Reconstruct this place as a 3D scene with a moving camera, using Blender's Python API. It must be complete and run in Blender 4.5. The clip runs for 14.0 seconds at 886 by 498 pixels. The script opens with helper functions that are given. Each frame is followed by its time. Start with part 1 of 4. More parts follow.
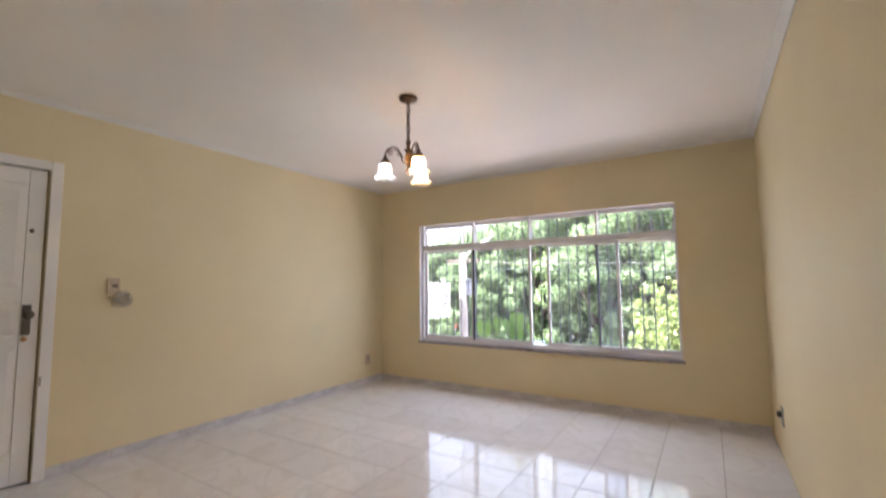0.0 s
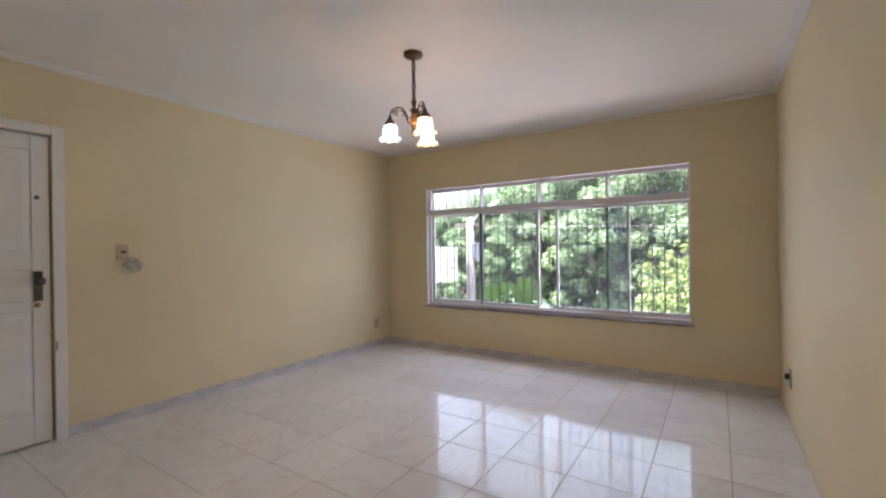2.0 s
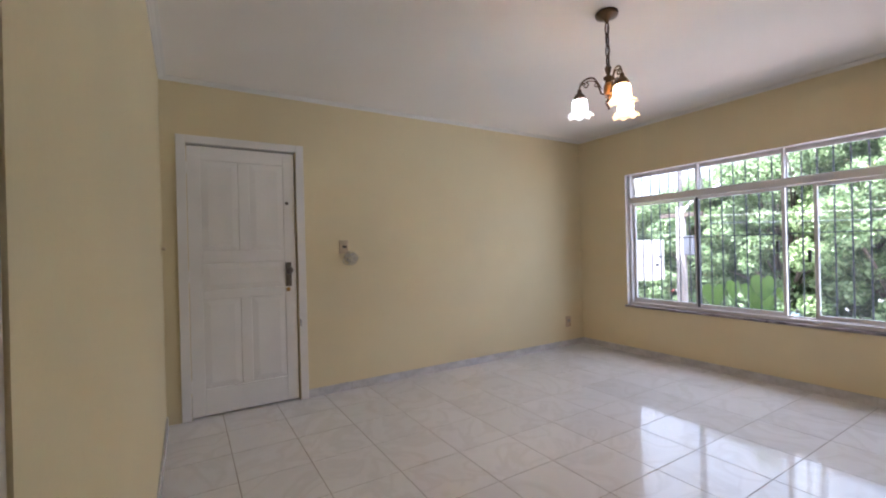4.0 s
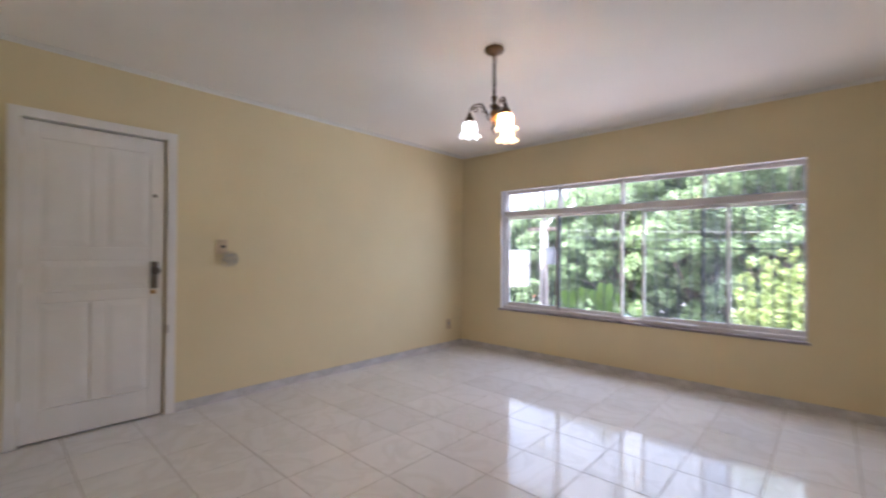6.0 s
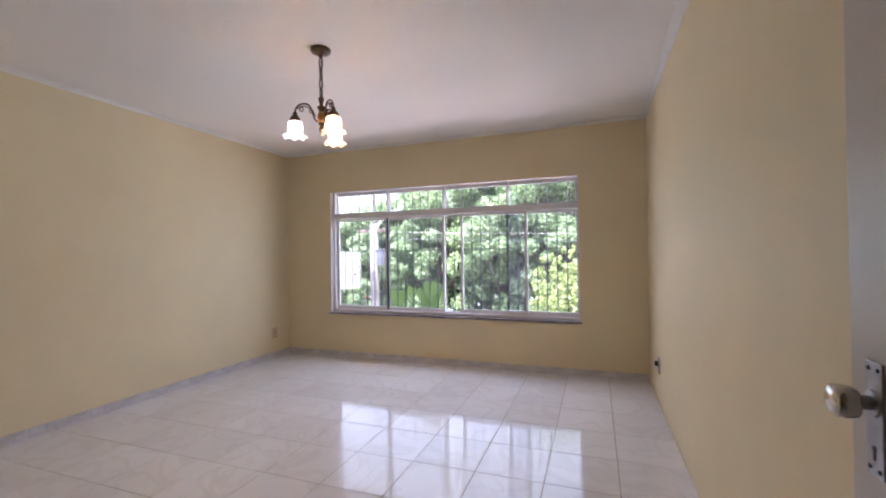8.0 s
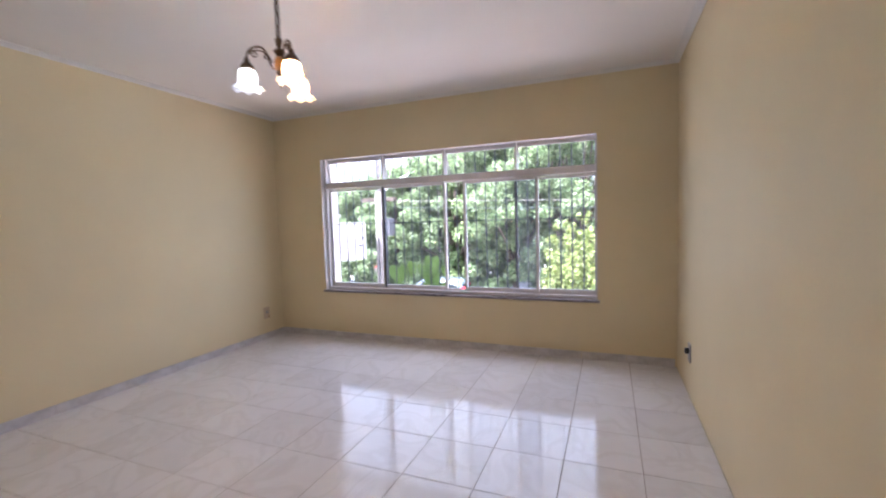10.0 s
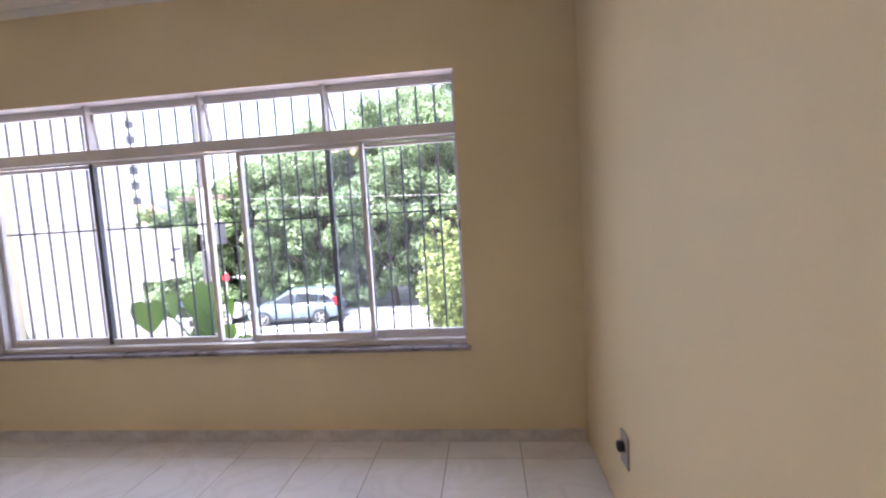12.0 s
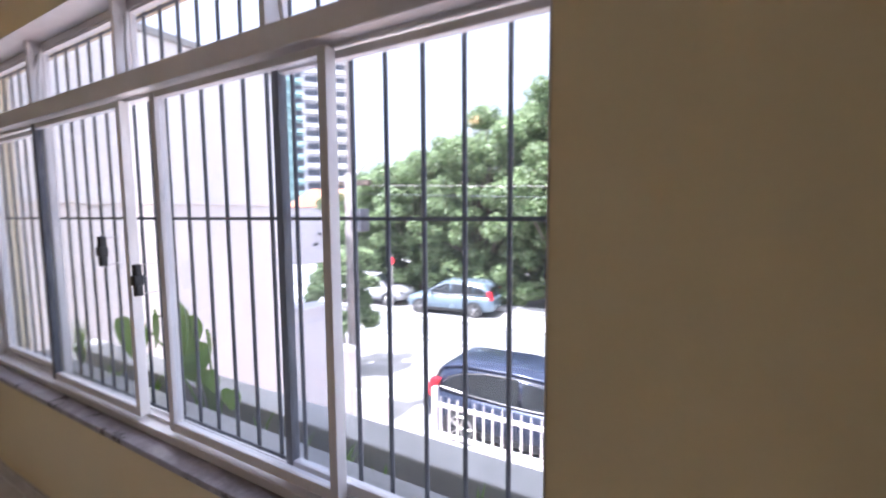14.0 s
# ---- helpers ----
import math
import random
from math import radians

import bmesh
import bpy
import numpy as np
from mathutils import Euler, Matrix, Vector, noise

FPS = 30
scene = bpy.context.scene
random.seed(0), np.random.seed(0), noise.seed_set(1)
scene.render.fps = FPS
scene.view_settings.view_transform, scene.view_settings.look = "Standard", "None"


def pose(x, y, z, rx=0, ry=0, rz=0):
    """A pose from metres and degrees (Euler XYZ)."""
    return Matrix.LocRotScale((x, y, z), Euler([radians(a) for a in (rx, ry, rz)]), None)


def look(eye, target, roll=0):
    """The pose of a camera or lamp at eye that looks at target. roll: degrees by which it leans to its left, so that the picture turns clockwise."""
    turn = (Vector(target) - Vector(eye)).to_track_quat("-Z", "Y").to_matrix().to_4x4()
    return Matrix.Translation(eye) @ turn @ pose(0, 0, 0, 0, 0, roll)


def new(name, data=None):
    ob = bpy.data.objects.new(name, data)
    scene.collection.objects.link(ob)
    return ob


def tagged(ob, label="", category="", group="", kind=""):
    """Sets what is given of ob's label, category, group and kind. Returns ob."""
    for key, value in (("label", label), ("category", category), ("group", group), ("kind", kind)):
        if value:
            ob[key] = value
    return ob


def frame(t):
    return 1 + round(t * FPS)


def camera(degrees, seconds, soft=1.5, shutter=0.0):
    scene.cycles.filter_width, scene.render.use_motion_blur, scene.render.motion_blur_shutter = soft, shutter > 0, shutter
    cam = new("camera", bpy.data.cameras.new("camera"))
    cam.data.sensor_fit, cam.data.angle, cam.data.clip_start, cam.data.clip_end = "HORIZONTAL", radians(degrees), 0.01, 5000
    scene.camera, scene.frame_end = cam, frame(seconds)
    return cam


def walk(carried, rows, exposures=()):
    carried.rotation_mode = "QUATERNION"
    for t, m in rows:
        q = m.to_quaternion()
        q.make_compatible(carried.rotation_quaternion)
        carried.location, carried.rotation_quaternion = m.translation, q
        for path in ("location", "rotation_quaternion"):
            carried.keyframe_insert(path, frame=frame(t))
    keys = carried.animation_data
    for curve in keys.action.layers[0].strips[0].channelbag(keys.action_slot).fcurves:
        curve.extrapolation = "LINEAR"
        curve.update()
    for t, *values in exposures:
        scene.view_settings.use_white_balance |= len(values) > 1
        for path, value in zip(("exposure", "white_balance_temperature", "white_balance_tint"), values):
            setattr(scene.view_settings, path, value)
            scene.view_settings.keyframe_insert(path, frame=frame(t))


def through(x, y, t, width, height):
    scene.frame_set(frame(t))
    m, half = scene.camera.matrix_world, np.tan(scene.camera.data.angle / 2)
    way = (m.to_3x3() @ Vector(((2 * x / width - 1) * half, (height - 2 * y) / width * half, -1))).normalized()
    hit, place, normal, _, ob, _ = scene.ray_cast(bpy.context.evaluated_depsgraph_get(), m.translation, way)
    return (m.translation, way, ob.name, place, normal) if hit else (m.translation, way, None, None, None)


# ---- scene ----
cam = camera(92.8, 14.0, 2.0, 0.45)
PATH = [
    (0, (-0.398, -4.507, 1.278), (-1.457, -2.818, 1.441), -0.5),
    (0.5, (-0.41, -4.517, 1.351), (-1.438, -2.869, 1.829), -0.1),
    (1, (-0.406, -4.517, 1.374), (-1.401, -2.896, 1.996), -0.0),
    (1.5, (-0.415, -4.509, 1.37), (-1.434, -2.828, 1.735), -0.5),
    (2, (-0.426, -4.473, 1.281), (-1.517, -2.797, 1.275), -0.8),
    (2.5, (-0.471, -4.381, 1.272), (-1.737, -2.834, 1.216), -1.0),
    (3, (-0.504, -4.34, 1.266), (-2.006, -3.021, 1.208), -1.3),
    (3.5, (-0.534, -4.313, 1.264), (-2.205, -3.214, 1.238), -1.4),
    (3.7, (-0.54, -4.312, 1.248), (-2.255, -3.283, 1.247), -1.5),
    (4.7, (-0.53, -4.325, 1.235), (-2.168, -3.178, 1.242), -0.9),
    (5.3, (-0.515, -4.37, 1.212), (-2.05, -3.084, 1.237), -0.1),
    (5.8, (-0.505, -4.456, 1.199), (-1.983, -3.108, 1.234), 0.4),
    (6, (-0.496, -4.454, 1.243), (-1.849, -2.982, 1.261), 0.4),
    (6.5, (-0.436, -4.514, 1.256), (-1.508, -2.826, 1.249), -0.1),
    (7, (-0.428, -4.537, 1.27), (-1.249, -2.713, 1.265), -0.2),
    (7.5, (-0.418, -4.506, 1.273), (-1.099, -2.626, 1.285), -0.7),
    (7.7, (-0.44, -4.495, 1.255), (-1.115, -2.612, 1.275), -0.8),
    (9.8, (-0.538, -4.165, 1.327), (-1.299, -2.317, 1.237), -1.3),
    (10, (-0.526, -4.002, 1.307), (-1.263, -2.148, 1.172), -1.7),
    (10.5, (-0.547, -3.577, 1.223), (-1.151, -1.671, 1.164), -2.7),
    (11, (-0.534, -3.144, 1.218), (-0.864, -1.173, 1.152), -3.2),
    (11.5, (-0.499, -2.701, 1.251), (-0.799, -0.73, 1.104), -0.4),
    (12, (-0.497, -2.268, 1.263), (-0.707, -0.285, 1.107), -3.3),
    (12.5, (-0.432, -1.835, 1.26), (-0.81, 0.127, 1.167), -2.6),
    (13, (-0.454, -1.423, 1.251), (-1.008, 0.498, 1.216), -3.9),
    (13.5, (-0.43, -1.026, 1.299), (-1.048, 0.873, 1.209), -4.1),
    (14, (-0.446, -0.682, 1.311), (-1.423, 1.055, 1.139), -0.4),
]
walk(cam, [(t, look(eye, target, roll)) for t, eye, target, roll in PATH], ((0, 2.95, 6030, 14), (0.5, 2.68, 6260, 18), (1.5, 2.66, 6230, 16), (2, 2.62, 5780, 14), (3, 2.66, 5660, 13), (6, 2.85, 5680, 15), (7.5, 2.77, 5680, 20), (10, 2.78, 5680, 19), (11.5, 2.8, 5700, 19), (12.6, 2.37, 5840, 19), (13.3, 2.2, 5850, 19), (14, 1.94, 5780, 18)))

# ---- world, sun and large lights ----
SUN_UP, SUN_ROUND = radians(68), radians(200)
world = bpy.data.worlds.new("sky")
scene.world = world
world.use_nodes = True
wn = world.node_tree
wn.nodes.clear()
sky = wn.nodes.new("ShaderNodeTexSky")
sky.sky_type = "NISHITA"
sky.sun_disc = False
sky.sun_elevation, sky.sun_rotation = SUN_UP, SUN_ROUND
sky.air_density, sky.dust_density, sky.ozone_density = 0.8, 6.0, 0.4
bgd = wn.nodes.new("ShaderNodeBackground")
bgd.inputs["Strength"].default_value = 0.15
wout = wn.nodes.new("ShaderNodeOutputWorld")
haze = wn.nodes.new("ShaderNodeHueSaturation")
haze.inputs["Saturation"].default_value, haze.inputs["Value"].default_value = 0.4, 1.35
wn.links.new(sky.outputs[0], haze.inputs["Color"])
wn.links.new(haze.outputs[0], bgd.inputs[0])
wn.links.new(bgd.outputs[0], wout.inputs[0])

sun_data = bpy.data.lights.new("sun", "SUN")
sun_data.energy, sun_data.angle, sun_data.color = 5.0, radians(0.6), (1.0, 0.95, 0.88)
sun = new("sun", sun_data)
sun_way = Vector((math.sin(SUN_ROUND) * math.cos(SUN_UP), math.cos(SUN_ROUND) * math.cos(SUN_UP), math.sin(SUN_UP)))
sun.matrix_world = look(sun_way * 40, (0, 0, 0))

# skylight entering by the big window
day_data = bpy.data.lights.new("window_daylight", "AREA")
day_data.shape, day_data.size, day_data.size_y = "RECTANGLE", 2.9, 1.4
day_data.energy, day_data.color = 3.0, (0.90, 0.95, 1.0)
day = new("window_daylight", day_data)
day.matrix_world = look((-2.105, 0.185, 1.29), (-2.105, -3.0, 1.29))

# ---- materials ----


def nodes_of(name):
    m = bpy.data.materials.new(name)
    m.use_nodes = True
    nt = m.node_tree
    return m, nt, nt.nodes["Principled BSDF"]


def mixed(nt, fac, a, b):
    n = nt.nodes.new("ShaderNodeMix")
    n.data_type = "RGBA"
    n.inputs[6].default_value, n.inputs[7].default_value = (*a, 1), (*b, 1)
    nt.links.new(fac, n.inputs[0])
    return n


def noise_of(nt, scale, detail=4.0, rough=0.55, stretch=None, warp=0.0):
    co = nt.nodes.new("ShaderNodeTexCoord")
    mp = nt.nodes.new("ShaderNodeMapping")
    nt.links.new(co.outputs["Object"], mp.inputs[0])
    if stretch:
        mp.inputs["Scale"].default_value = stretch
    n = nt.nodes.new("ShaderNodeTexNoise")
    n.inputs["Scale"].default_value, n.inputs["Detail"].default_value = scale, detail
    n.inputs["Roughness"].default_value, n.inputs["Distortion"].default_value = rough, warp
    nt.links.new(mp.outputs[0], n.inputs["Vector"])
    return n


def ramped(nt, src, lo, hi):
    n = nt.nodes.new("ShaderNodeMapRange")
    n.inputs["From Min"].default_value, n.inputs["From Max"].default_value = lo, hi
    nt.links.new(src, n.inputs["Value"])
    return n.outputs[0]


def surf(name, base, rough=0.6, metal=0.0, coarse=1.5, fine=60.0, var=0.12, bump=0.15, depth=0.002, stretch=None, rough_var=0.1, spec=0.5):
    """Paint, plaster, metal, stone: two scales of colour, uneven gloss and a fine relief."""
    m, nt, p = nodes_of(name)
    big = noise_of(nt, coarse, 3, stretch=stretch)
    small = noise_of(nt, fine, 5, stretch=stretch)
    dark = tuple(c * (1 - var) for c in base)
    light = tuple(min(1, c * (1 + var * 0.6)) for c in base)
    a = mixed(nt, ramped(nt, big.outputs[0], 0.3, 0.7), dark, light)
    b = nt.nodes.new("ShaderNodeMix")
    b.data_type, b.blend_type = "RGBA", "MULTIPLY"
    b.inputs[0].default_value = var
    nt.links.new(a.outputs[2], b.inputs[6])
    nt.links.new(small.outputs[0], b.inputs[7])
    nt.links.new(b.outputs[2], p.inputs["Base Color"])
    r = nt.nodes.new("ShaderNodeMapRange")
    r.inputs["To Min"].default_value, r.inputs["To Max"].default_value = max(0.02, rough - rough_var), min(1, rough + rough_var)
    nt.links.new(big.outputs[0], r.inputs["Value"])
    nt.links.new(r.outputs[0], p.inputs["Roughness"])
    p.inputs["Metallic"].default_value = metal
    p.inputs["Specular IOR Level"].default_value = spec
    if bump:
        bp = nt.nodes.new("ShaderNodeBump")
        bp.inputs["Strength"].default_value, bp.inputs["Distance"].default_value = bump, depth
        nt.links.new(small.outputs[0], bp.inputs["Height"])
        nt.links.new(bp.outputs[0], p.inputs["Normal"])
    return m


def tile_mat(name):
    """Polished marble-look porcelain: pale ground, grey-beige veins that differ from tile to tile."""
    m, nt, p = nodes_of(name)
    info = nt.nodes.new("ShaderNodeObjectInfo")
    co = nt.nodes.new("ShaderNodeTexCoord")
    add = nt.nodes.new("ShaderNodeVectorMath")
    add.operation = "MULTIPLY_ADD"
    nt.links.new(info.outputs["Random"], add.inputs[0])
    add.inputs[1].default_value = (37.0, 91.0, 53.0)
    nt.links.new(co.outputs["Object"], add.inputs[2])
    vein = nt.nodes.new("ShaderNodeTexNoise")
    vein.inputs["Scale"].default_value, vein.inputs["Detail"].default_value = 2.6, 7
    vein.inputs["Distortion"].default_value = 0.9
    nt.links.new(add.outputs[0], vein.inputs["Vector"])
    cr = nt.nodes.new("ShaderNodeValToRGB")
    e = cr.color_ramp.elements
    e[0].position, e[0].color = 0.30, (0.79, 0.782, 0.79, 1)
    e[1].position, e[1].color = 0.72, (0.745, 0.737, 0.742, 1)
    for pos, c in ((0.43, (0.81, 0.802, 0.81, 1)), (0.495, (0.738, 0.726, 0.726, 1)), (0.55, (0.805, 0.797, 0.805, 1))):
        x = cr.color_ramp.elements.new(pos)
        x.color = c
    nt.links.new(vein.outputs[0], cr.inputs[0])
    hue = nt.nodes.new("ShaderNodeHueSaturation")
    nt.links.new(cr.outputs[0], hue.inputs["Color"])
    nt.links.new(ramped(nt, info.outputs["Random"], -12.0, 1.0), hue.inputs["Value"])
    nt.links.new(hue.outputs[0], p.inputs["Base Color"])
    smudge = noise_of(nt, 3.0, 4)
    r = nt.nodes.new("ShaderNodeMapRange")
    r.inputs["To Min"].default_value, r.inputs["To Max"].default_value = 0.05, 0.16
    nt.links.new(smudge.outputs[0], r.inputs["Value"])
    nt.links.new(r.outputs[0], p.inputs["Roughness"])
    bp = nt.nodes.new("ShaderNodeBump")
    bp.inputs["Strength"].default_value, bp.inputs["Distance"].default_value = 0.06, 0.004
    wav = noise_of(nt, 5.0, 2)
    nt.links.new(wav.outputs[0], bp.inputs["Height"])
    nt.links.new(bp.outputs[0], p.inputs["Normal"])
    return m


def glass_mat(name, tint, gloss=0.02, dust=0.0):
    """A clear pane: passes light, tinted, and mirrors by Fresnel."""
    m = bpy.data.materials.new(name)
    m.use_nodes = True
    nt = m.node_tree
    nt.nodes.clear()
    tr = nt.nodes.new("ShaderNodeBsdfTransparent")
    tr.inputs[0].default_value = (*tint, 1)
    gl = nt.nodes.new("ShaderNodeBsdfGlossy")
    gl.inputs["Roughness"].default_value = gloss
    lw_n = nt.nodes.new("ShaderNodeLayerWeight")
    lw_n.inputs["Blend"].default_value = 0.5
    pw_n = nt.nodes.new("ShaderNodeMath")
    pw_n.operation = "POWER"
    pw_n.inputs[1].default_value = 4.0
    nt.links.new(lw_n.outputs["Facing"], pw_n.inputs[0])
    fr = nt.nodes.new("ShaderNodeMath")
    fr.operation = "MULTIPLY_ADD"
    fr.inputs[1].default_value, fr.inputs[2].default_value = 0.55, 0.035
    nt.links.new(pw_n.outputs[0], fr.inputs[0])
    mx = nt.nodes.new("ShaderNodeMixShader")
    out = nt.nodes.new("ShaderNodeOutputMaterial")
    nt.links.new(fr.outputs[0], mx.inputs[0])
    nt.links.new(tr.outputs[0], mx.inputs[1])
    nt.links.new(gl.outputs[0], mx.inputs[2])
    if dust:
        # a thin film of dust scatters the light that passes
        film = nt.nodes.new("ShaderNodeBsdfTranslucent")
        film.inputs[0].default_value = (0.8, 0.8, 0.84, 1)
        spots = noise_of(nt, 3.0, 5)
        amount = nt.nodes.new("ShaderNodeMath")
        amount.operation = "MULTIPLY"
        amount.inputs[1].default_value = dust * 2
        nt.links.new(spots.outputs[0], amount.inputs[0])
        dx = nt.nodes.new("ShaderNodeMixShader")
        nt.links.new(amount.outputs[0], dx.inputs[0])
        nt.links.new(mx.outputs[0], dx.inputs[1])
        nt.links.new(film.outputs[0], dx.inputs[2])
        mx = dx
    nt.links.new(mx.outputs[0], out.inputs[0])
    return m


def leaf_mat(name, dark, light, through=0.35):
    m = bpy.data.materials.new(name)
    m.use_nodes = True
    nt = m.node_tree
    p = nt.nodes["Principled BSDF"]
    geo = nt.nodes.new("ShaderNodeNewGeometry")
    mix = mixed(nt, geo.outputs["Random Per Island"], dark, light)
    nt.links.new(mix.outputs[2], p.inputs["Base Color"])
    p.inputs["Roughness"].default_value = 0.38
    tl = nt.nodes.new("ShaderNodeBsdfTranslucent")
    nt.links.new(mix.outputs[2], tl.inputs[0])
    mx = nt.nodes.new("ShaderNodeMixShader")
    mx.inputs[0].default_value = through
    nt.links.new(p.outputs[0], mx.inputs[1])
    nt.links.new(tl.outputs[0], mx.inputs[2])
    nt.links.new(mx.outputs[0], nt.nodes["Material Output"].inputs[0])
    return m


def shade_mat(name):
    """Frosted lamp glass."""
    m = bpy.data.materials.new(name)
    m.use_nodes = True
    nt = m.node_tree
    p = nt.nodes["Principled BSDF"]
    p.inputs["Base Color"].default_value = (0.86, 0.84, 0.8, 1)
    p.inputs["Roughness"].default_value = 0.35
    tl = nt.nodes.new("ShaderNodeBsdfTranslucent")
    tl.inputs[0].default_value = (0.86, 0.84, 0.8, 1)
    n = noise_of(nt, 40.0, 2)
    bp = nt.nodes.new("ShaderNodeBump")
    bp.inputs["Strength"].default_value, bp.inputs["Distance"].default_value = 0.1, 0.002
    nt.links.new(n.outputs[0], bp.inputs["Height"])
    nt.links.new(bp.outputs[0], p.inputs["Normal"])
    mx = nt.nodes.new("ShaderNodeMixShader")
    mx.inputs[0].default_value = 0.6
    nt.links.new(p.outputs[0], mx.inputs[1])
    nt.links.new(tl.outputs[0], mx.inputs[2])
    nt.links.new(mx.outputs[0], nt.nodes["Material Output"].inputs[0])
    return m


M_WALL = surf("cream_wall_paint", (0.785, 0.672, 0.43), 0.6, coarse=0.9, fine=90, var=0.05, bump=0.12, depth=0.0015, spec=0.28)
M_CEIL = surf("ceiling_paint", (0.86, 0.82, 0.775), 0.8, coarse=0.8, fine=70, var=0.04, bump=0.1)
M_CORN = surf("cornice_plaster", (0.82, 0.80, 0.77), 0.7, coarse=2, fine=80, var=0.05)
M_TILE = tile_mat("polished_marble_tile")
M_GROUT = surf("grey_grout", (0.33, 0.28, 0.25), 0.85, coarse=5, fine=120, var=0.25)
M_BASE = surf("grey_marble_skirting", (0.72, 0.69, 0.69), 0.25, coarse=7, fine=30, var=0.18, bump=0.02)
M_SILL = surf("mauve_marble_sill", (0.34, 0.30, 0.32), 0.3, coarse=12, fine=60, var=0.45, bump=0.03)
M_DOOR = surf("white_door_enamel", (0.86, 0.83, 0.80), 0.35, coarse=2.2, fine=70, var=0.06, bump=0.08)
# inner door's white enamel, darkened to beige-grey: its shade is in the colour
M_DOOR2 = surf("shaded_white_door_enamel", (0.56, 0.50, 0.435), 0.4, coarse=2.0, fine=60, var=0.05, bump=0.06)
M_FRAME = surf("white_window_enamel", (0.76, 0.73, 0.73), 0.35, coarse=6, fine=90, var=0.08, bump=0.06)
M_IRON = surf("dark_grille_iron", (0.075, 0.085, 0.105), 0.5, 0.3, coarse=9, fine=90, var=0.3, bump=0.1)
M_STILE = surf("dark_sash_seal", (0.10, 0.105, 0.125), 0.55, 0.0, coarse=9, fine=90, var=0.3)
M_BRONZE = surf("aged_bronze", (0.16, 0.105, 0.065), 0.38, 0.85, coarse=25, fine=140, var=0.4)
M_AMBER = surf("amber_turned_wood", (0.42, 0.2, 0.05), 0.3, 0.0, coarse=15, fine=90, var=0.3)
M_CHROME = surf("worn_chrome", (0.62, 0.60, 0.57), 0.18, 1.0, coarse=30, fine=150, var=0.1, bump=0.02)
M_STEEL = surf("dull_steel_plate", (0.42, 0.40, 0.40), 0.38, 0.9, coarse=25, fine=150, var=0.15, bump=0.04)
M_DARKST = surf("dark_tarnished_steel", (0.17, 0.15, 0.135), 0.4, 0.8, coarse=25, fine=150, var=0.25, bump=0.04)
M_BRASS = surf("worn_brass", (0.55, 0.34, 0.14), 0.35, 0.9, coarse=30, fine=120, var=0.2)
M_BLACK = surf("black_plastic", (0.02, 0.02, 0.022), 0.4, coarse=20, fine=100, var=0.2)
M_BEIGE = surf("beige_plastic", (0.62, 0.48, 0.33), 0.4, coarse=20, fine=100, var=0.1)
M_GREYP = surf("grey_plastic_plate", (0.36, 0.34, 0.31), 0.4, coarse=20, fine=100, var=0.1)
M_SHADE = shade_mat("frosted_shade_glass")
M_GLASS = glass_mat("window_glass", (0.905, 0.92, 0.95), dust=0.009)
M_FILM = glass_mat("clear_plastic_film", (0.95, 0.945, 0.94), 0.08)
M_FOLD = surf("creased_film_edge", (0.72, 0.70, 0.68), 0.2, coarse=40, fine=150, var=0.3, bump=0.02)
M_RENDER = surf("white_outdoor_render", (0.70, 0.69, 0.68), 0.85, coarse=0.7, fine=25, var=0.08, bump=0.3, depth=0.004)
M_CONC = surf("weathered_concrete", (0.36, 0.36, 0.35), 0.9, coarse=1.5, fine=30, var=0.3, bump=0.4, depth=0.004)
M_SOIL = surf("dark_soil", (0.03, 0.024, 0.018), 0.95, coarse=8, fine=60, var=0.5, bump=0.8, depth=0.02)
M_ASPH = surf("pale_asphalt", (0.17, 0.17, 0.175), 0.9, coarse=0.4, fine=40, var=0.25, bump=0.3, depth=0.006)
M_PAVE = surf("sunlit_concrete_pavement", (0.36, 0.35, 0.335), 0.9, coarse=0.8, fine=25, var=0.35, bump=0.3, depth=0.005)
M_POLE = surf("grey_pole_concrete", (0.20, 0.18, 0.17), 0.9, coarse=2, fine=30, var=0.3, bump=0.3)
M_TERRA = surf("terracotta_yard_tile", (0.42, 0.24, 0.17), 0.8, coarse=1.2, fine=20, var=0.3, bump=0.3)
M_ROOF = surf("orange_roof_tile", (0.50, 0.20, 0.10), 0.8, coarse=1.5, fine=20, var=0.3, bump=0.3)
M_BARK = surf("rough_bark", (0.13, 0.10, 0.08), 0.95, coarse=4, fine=20, var=0.45, bump=0.8, depth=0.03)
M_LEAF = leaf_mat("tree_leaves", (0.075, 0.13, 0.048), (0.34, 0.43, 0.22), 0.5)
M_LEAF2 = leaf_mat("yellow_green_leaves", (0.15, 0.21, 0.06), (0.33, 0.38, 0.12))
M_LEAF3 = leaf_mat("pale_feathery_leaves", (0.26, 0.29, 0.22), (0.42, 0.44, 0.36), 0.5)
M_BIG = leaf_mat("heart_leaves", (0.10, 0.19, 0.04), (0.19, 0.31, 0.07), 0.55)
M_TEAL = surf("teal_tower_render", (0.36, 0.53, 0.50), 0.8, coarse=0.1, fine=2, var=0.1, bump=0)
M_TOWER = surf("grey_tower_render", (0.55, 0.54, 0.54), 0.8, coarse=0.1, fine=2, var=0.1, bump=0)
M_PANE = surf("far_dark_glazing", (0.10, 0.11, 0.13), 0.2, coarse=0.3, fine=2, var=0.2, bump=0)
M_CAR = surf("navy_car_paint", (0.03, 0.04, 0.07), 0.18, 0.3, coarse=2, fine=200, var=0.1, bump=0)
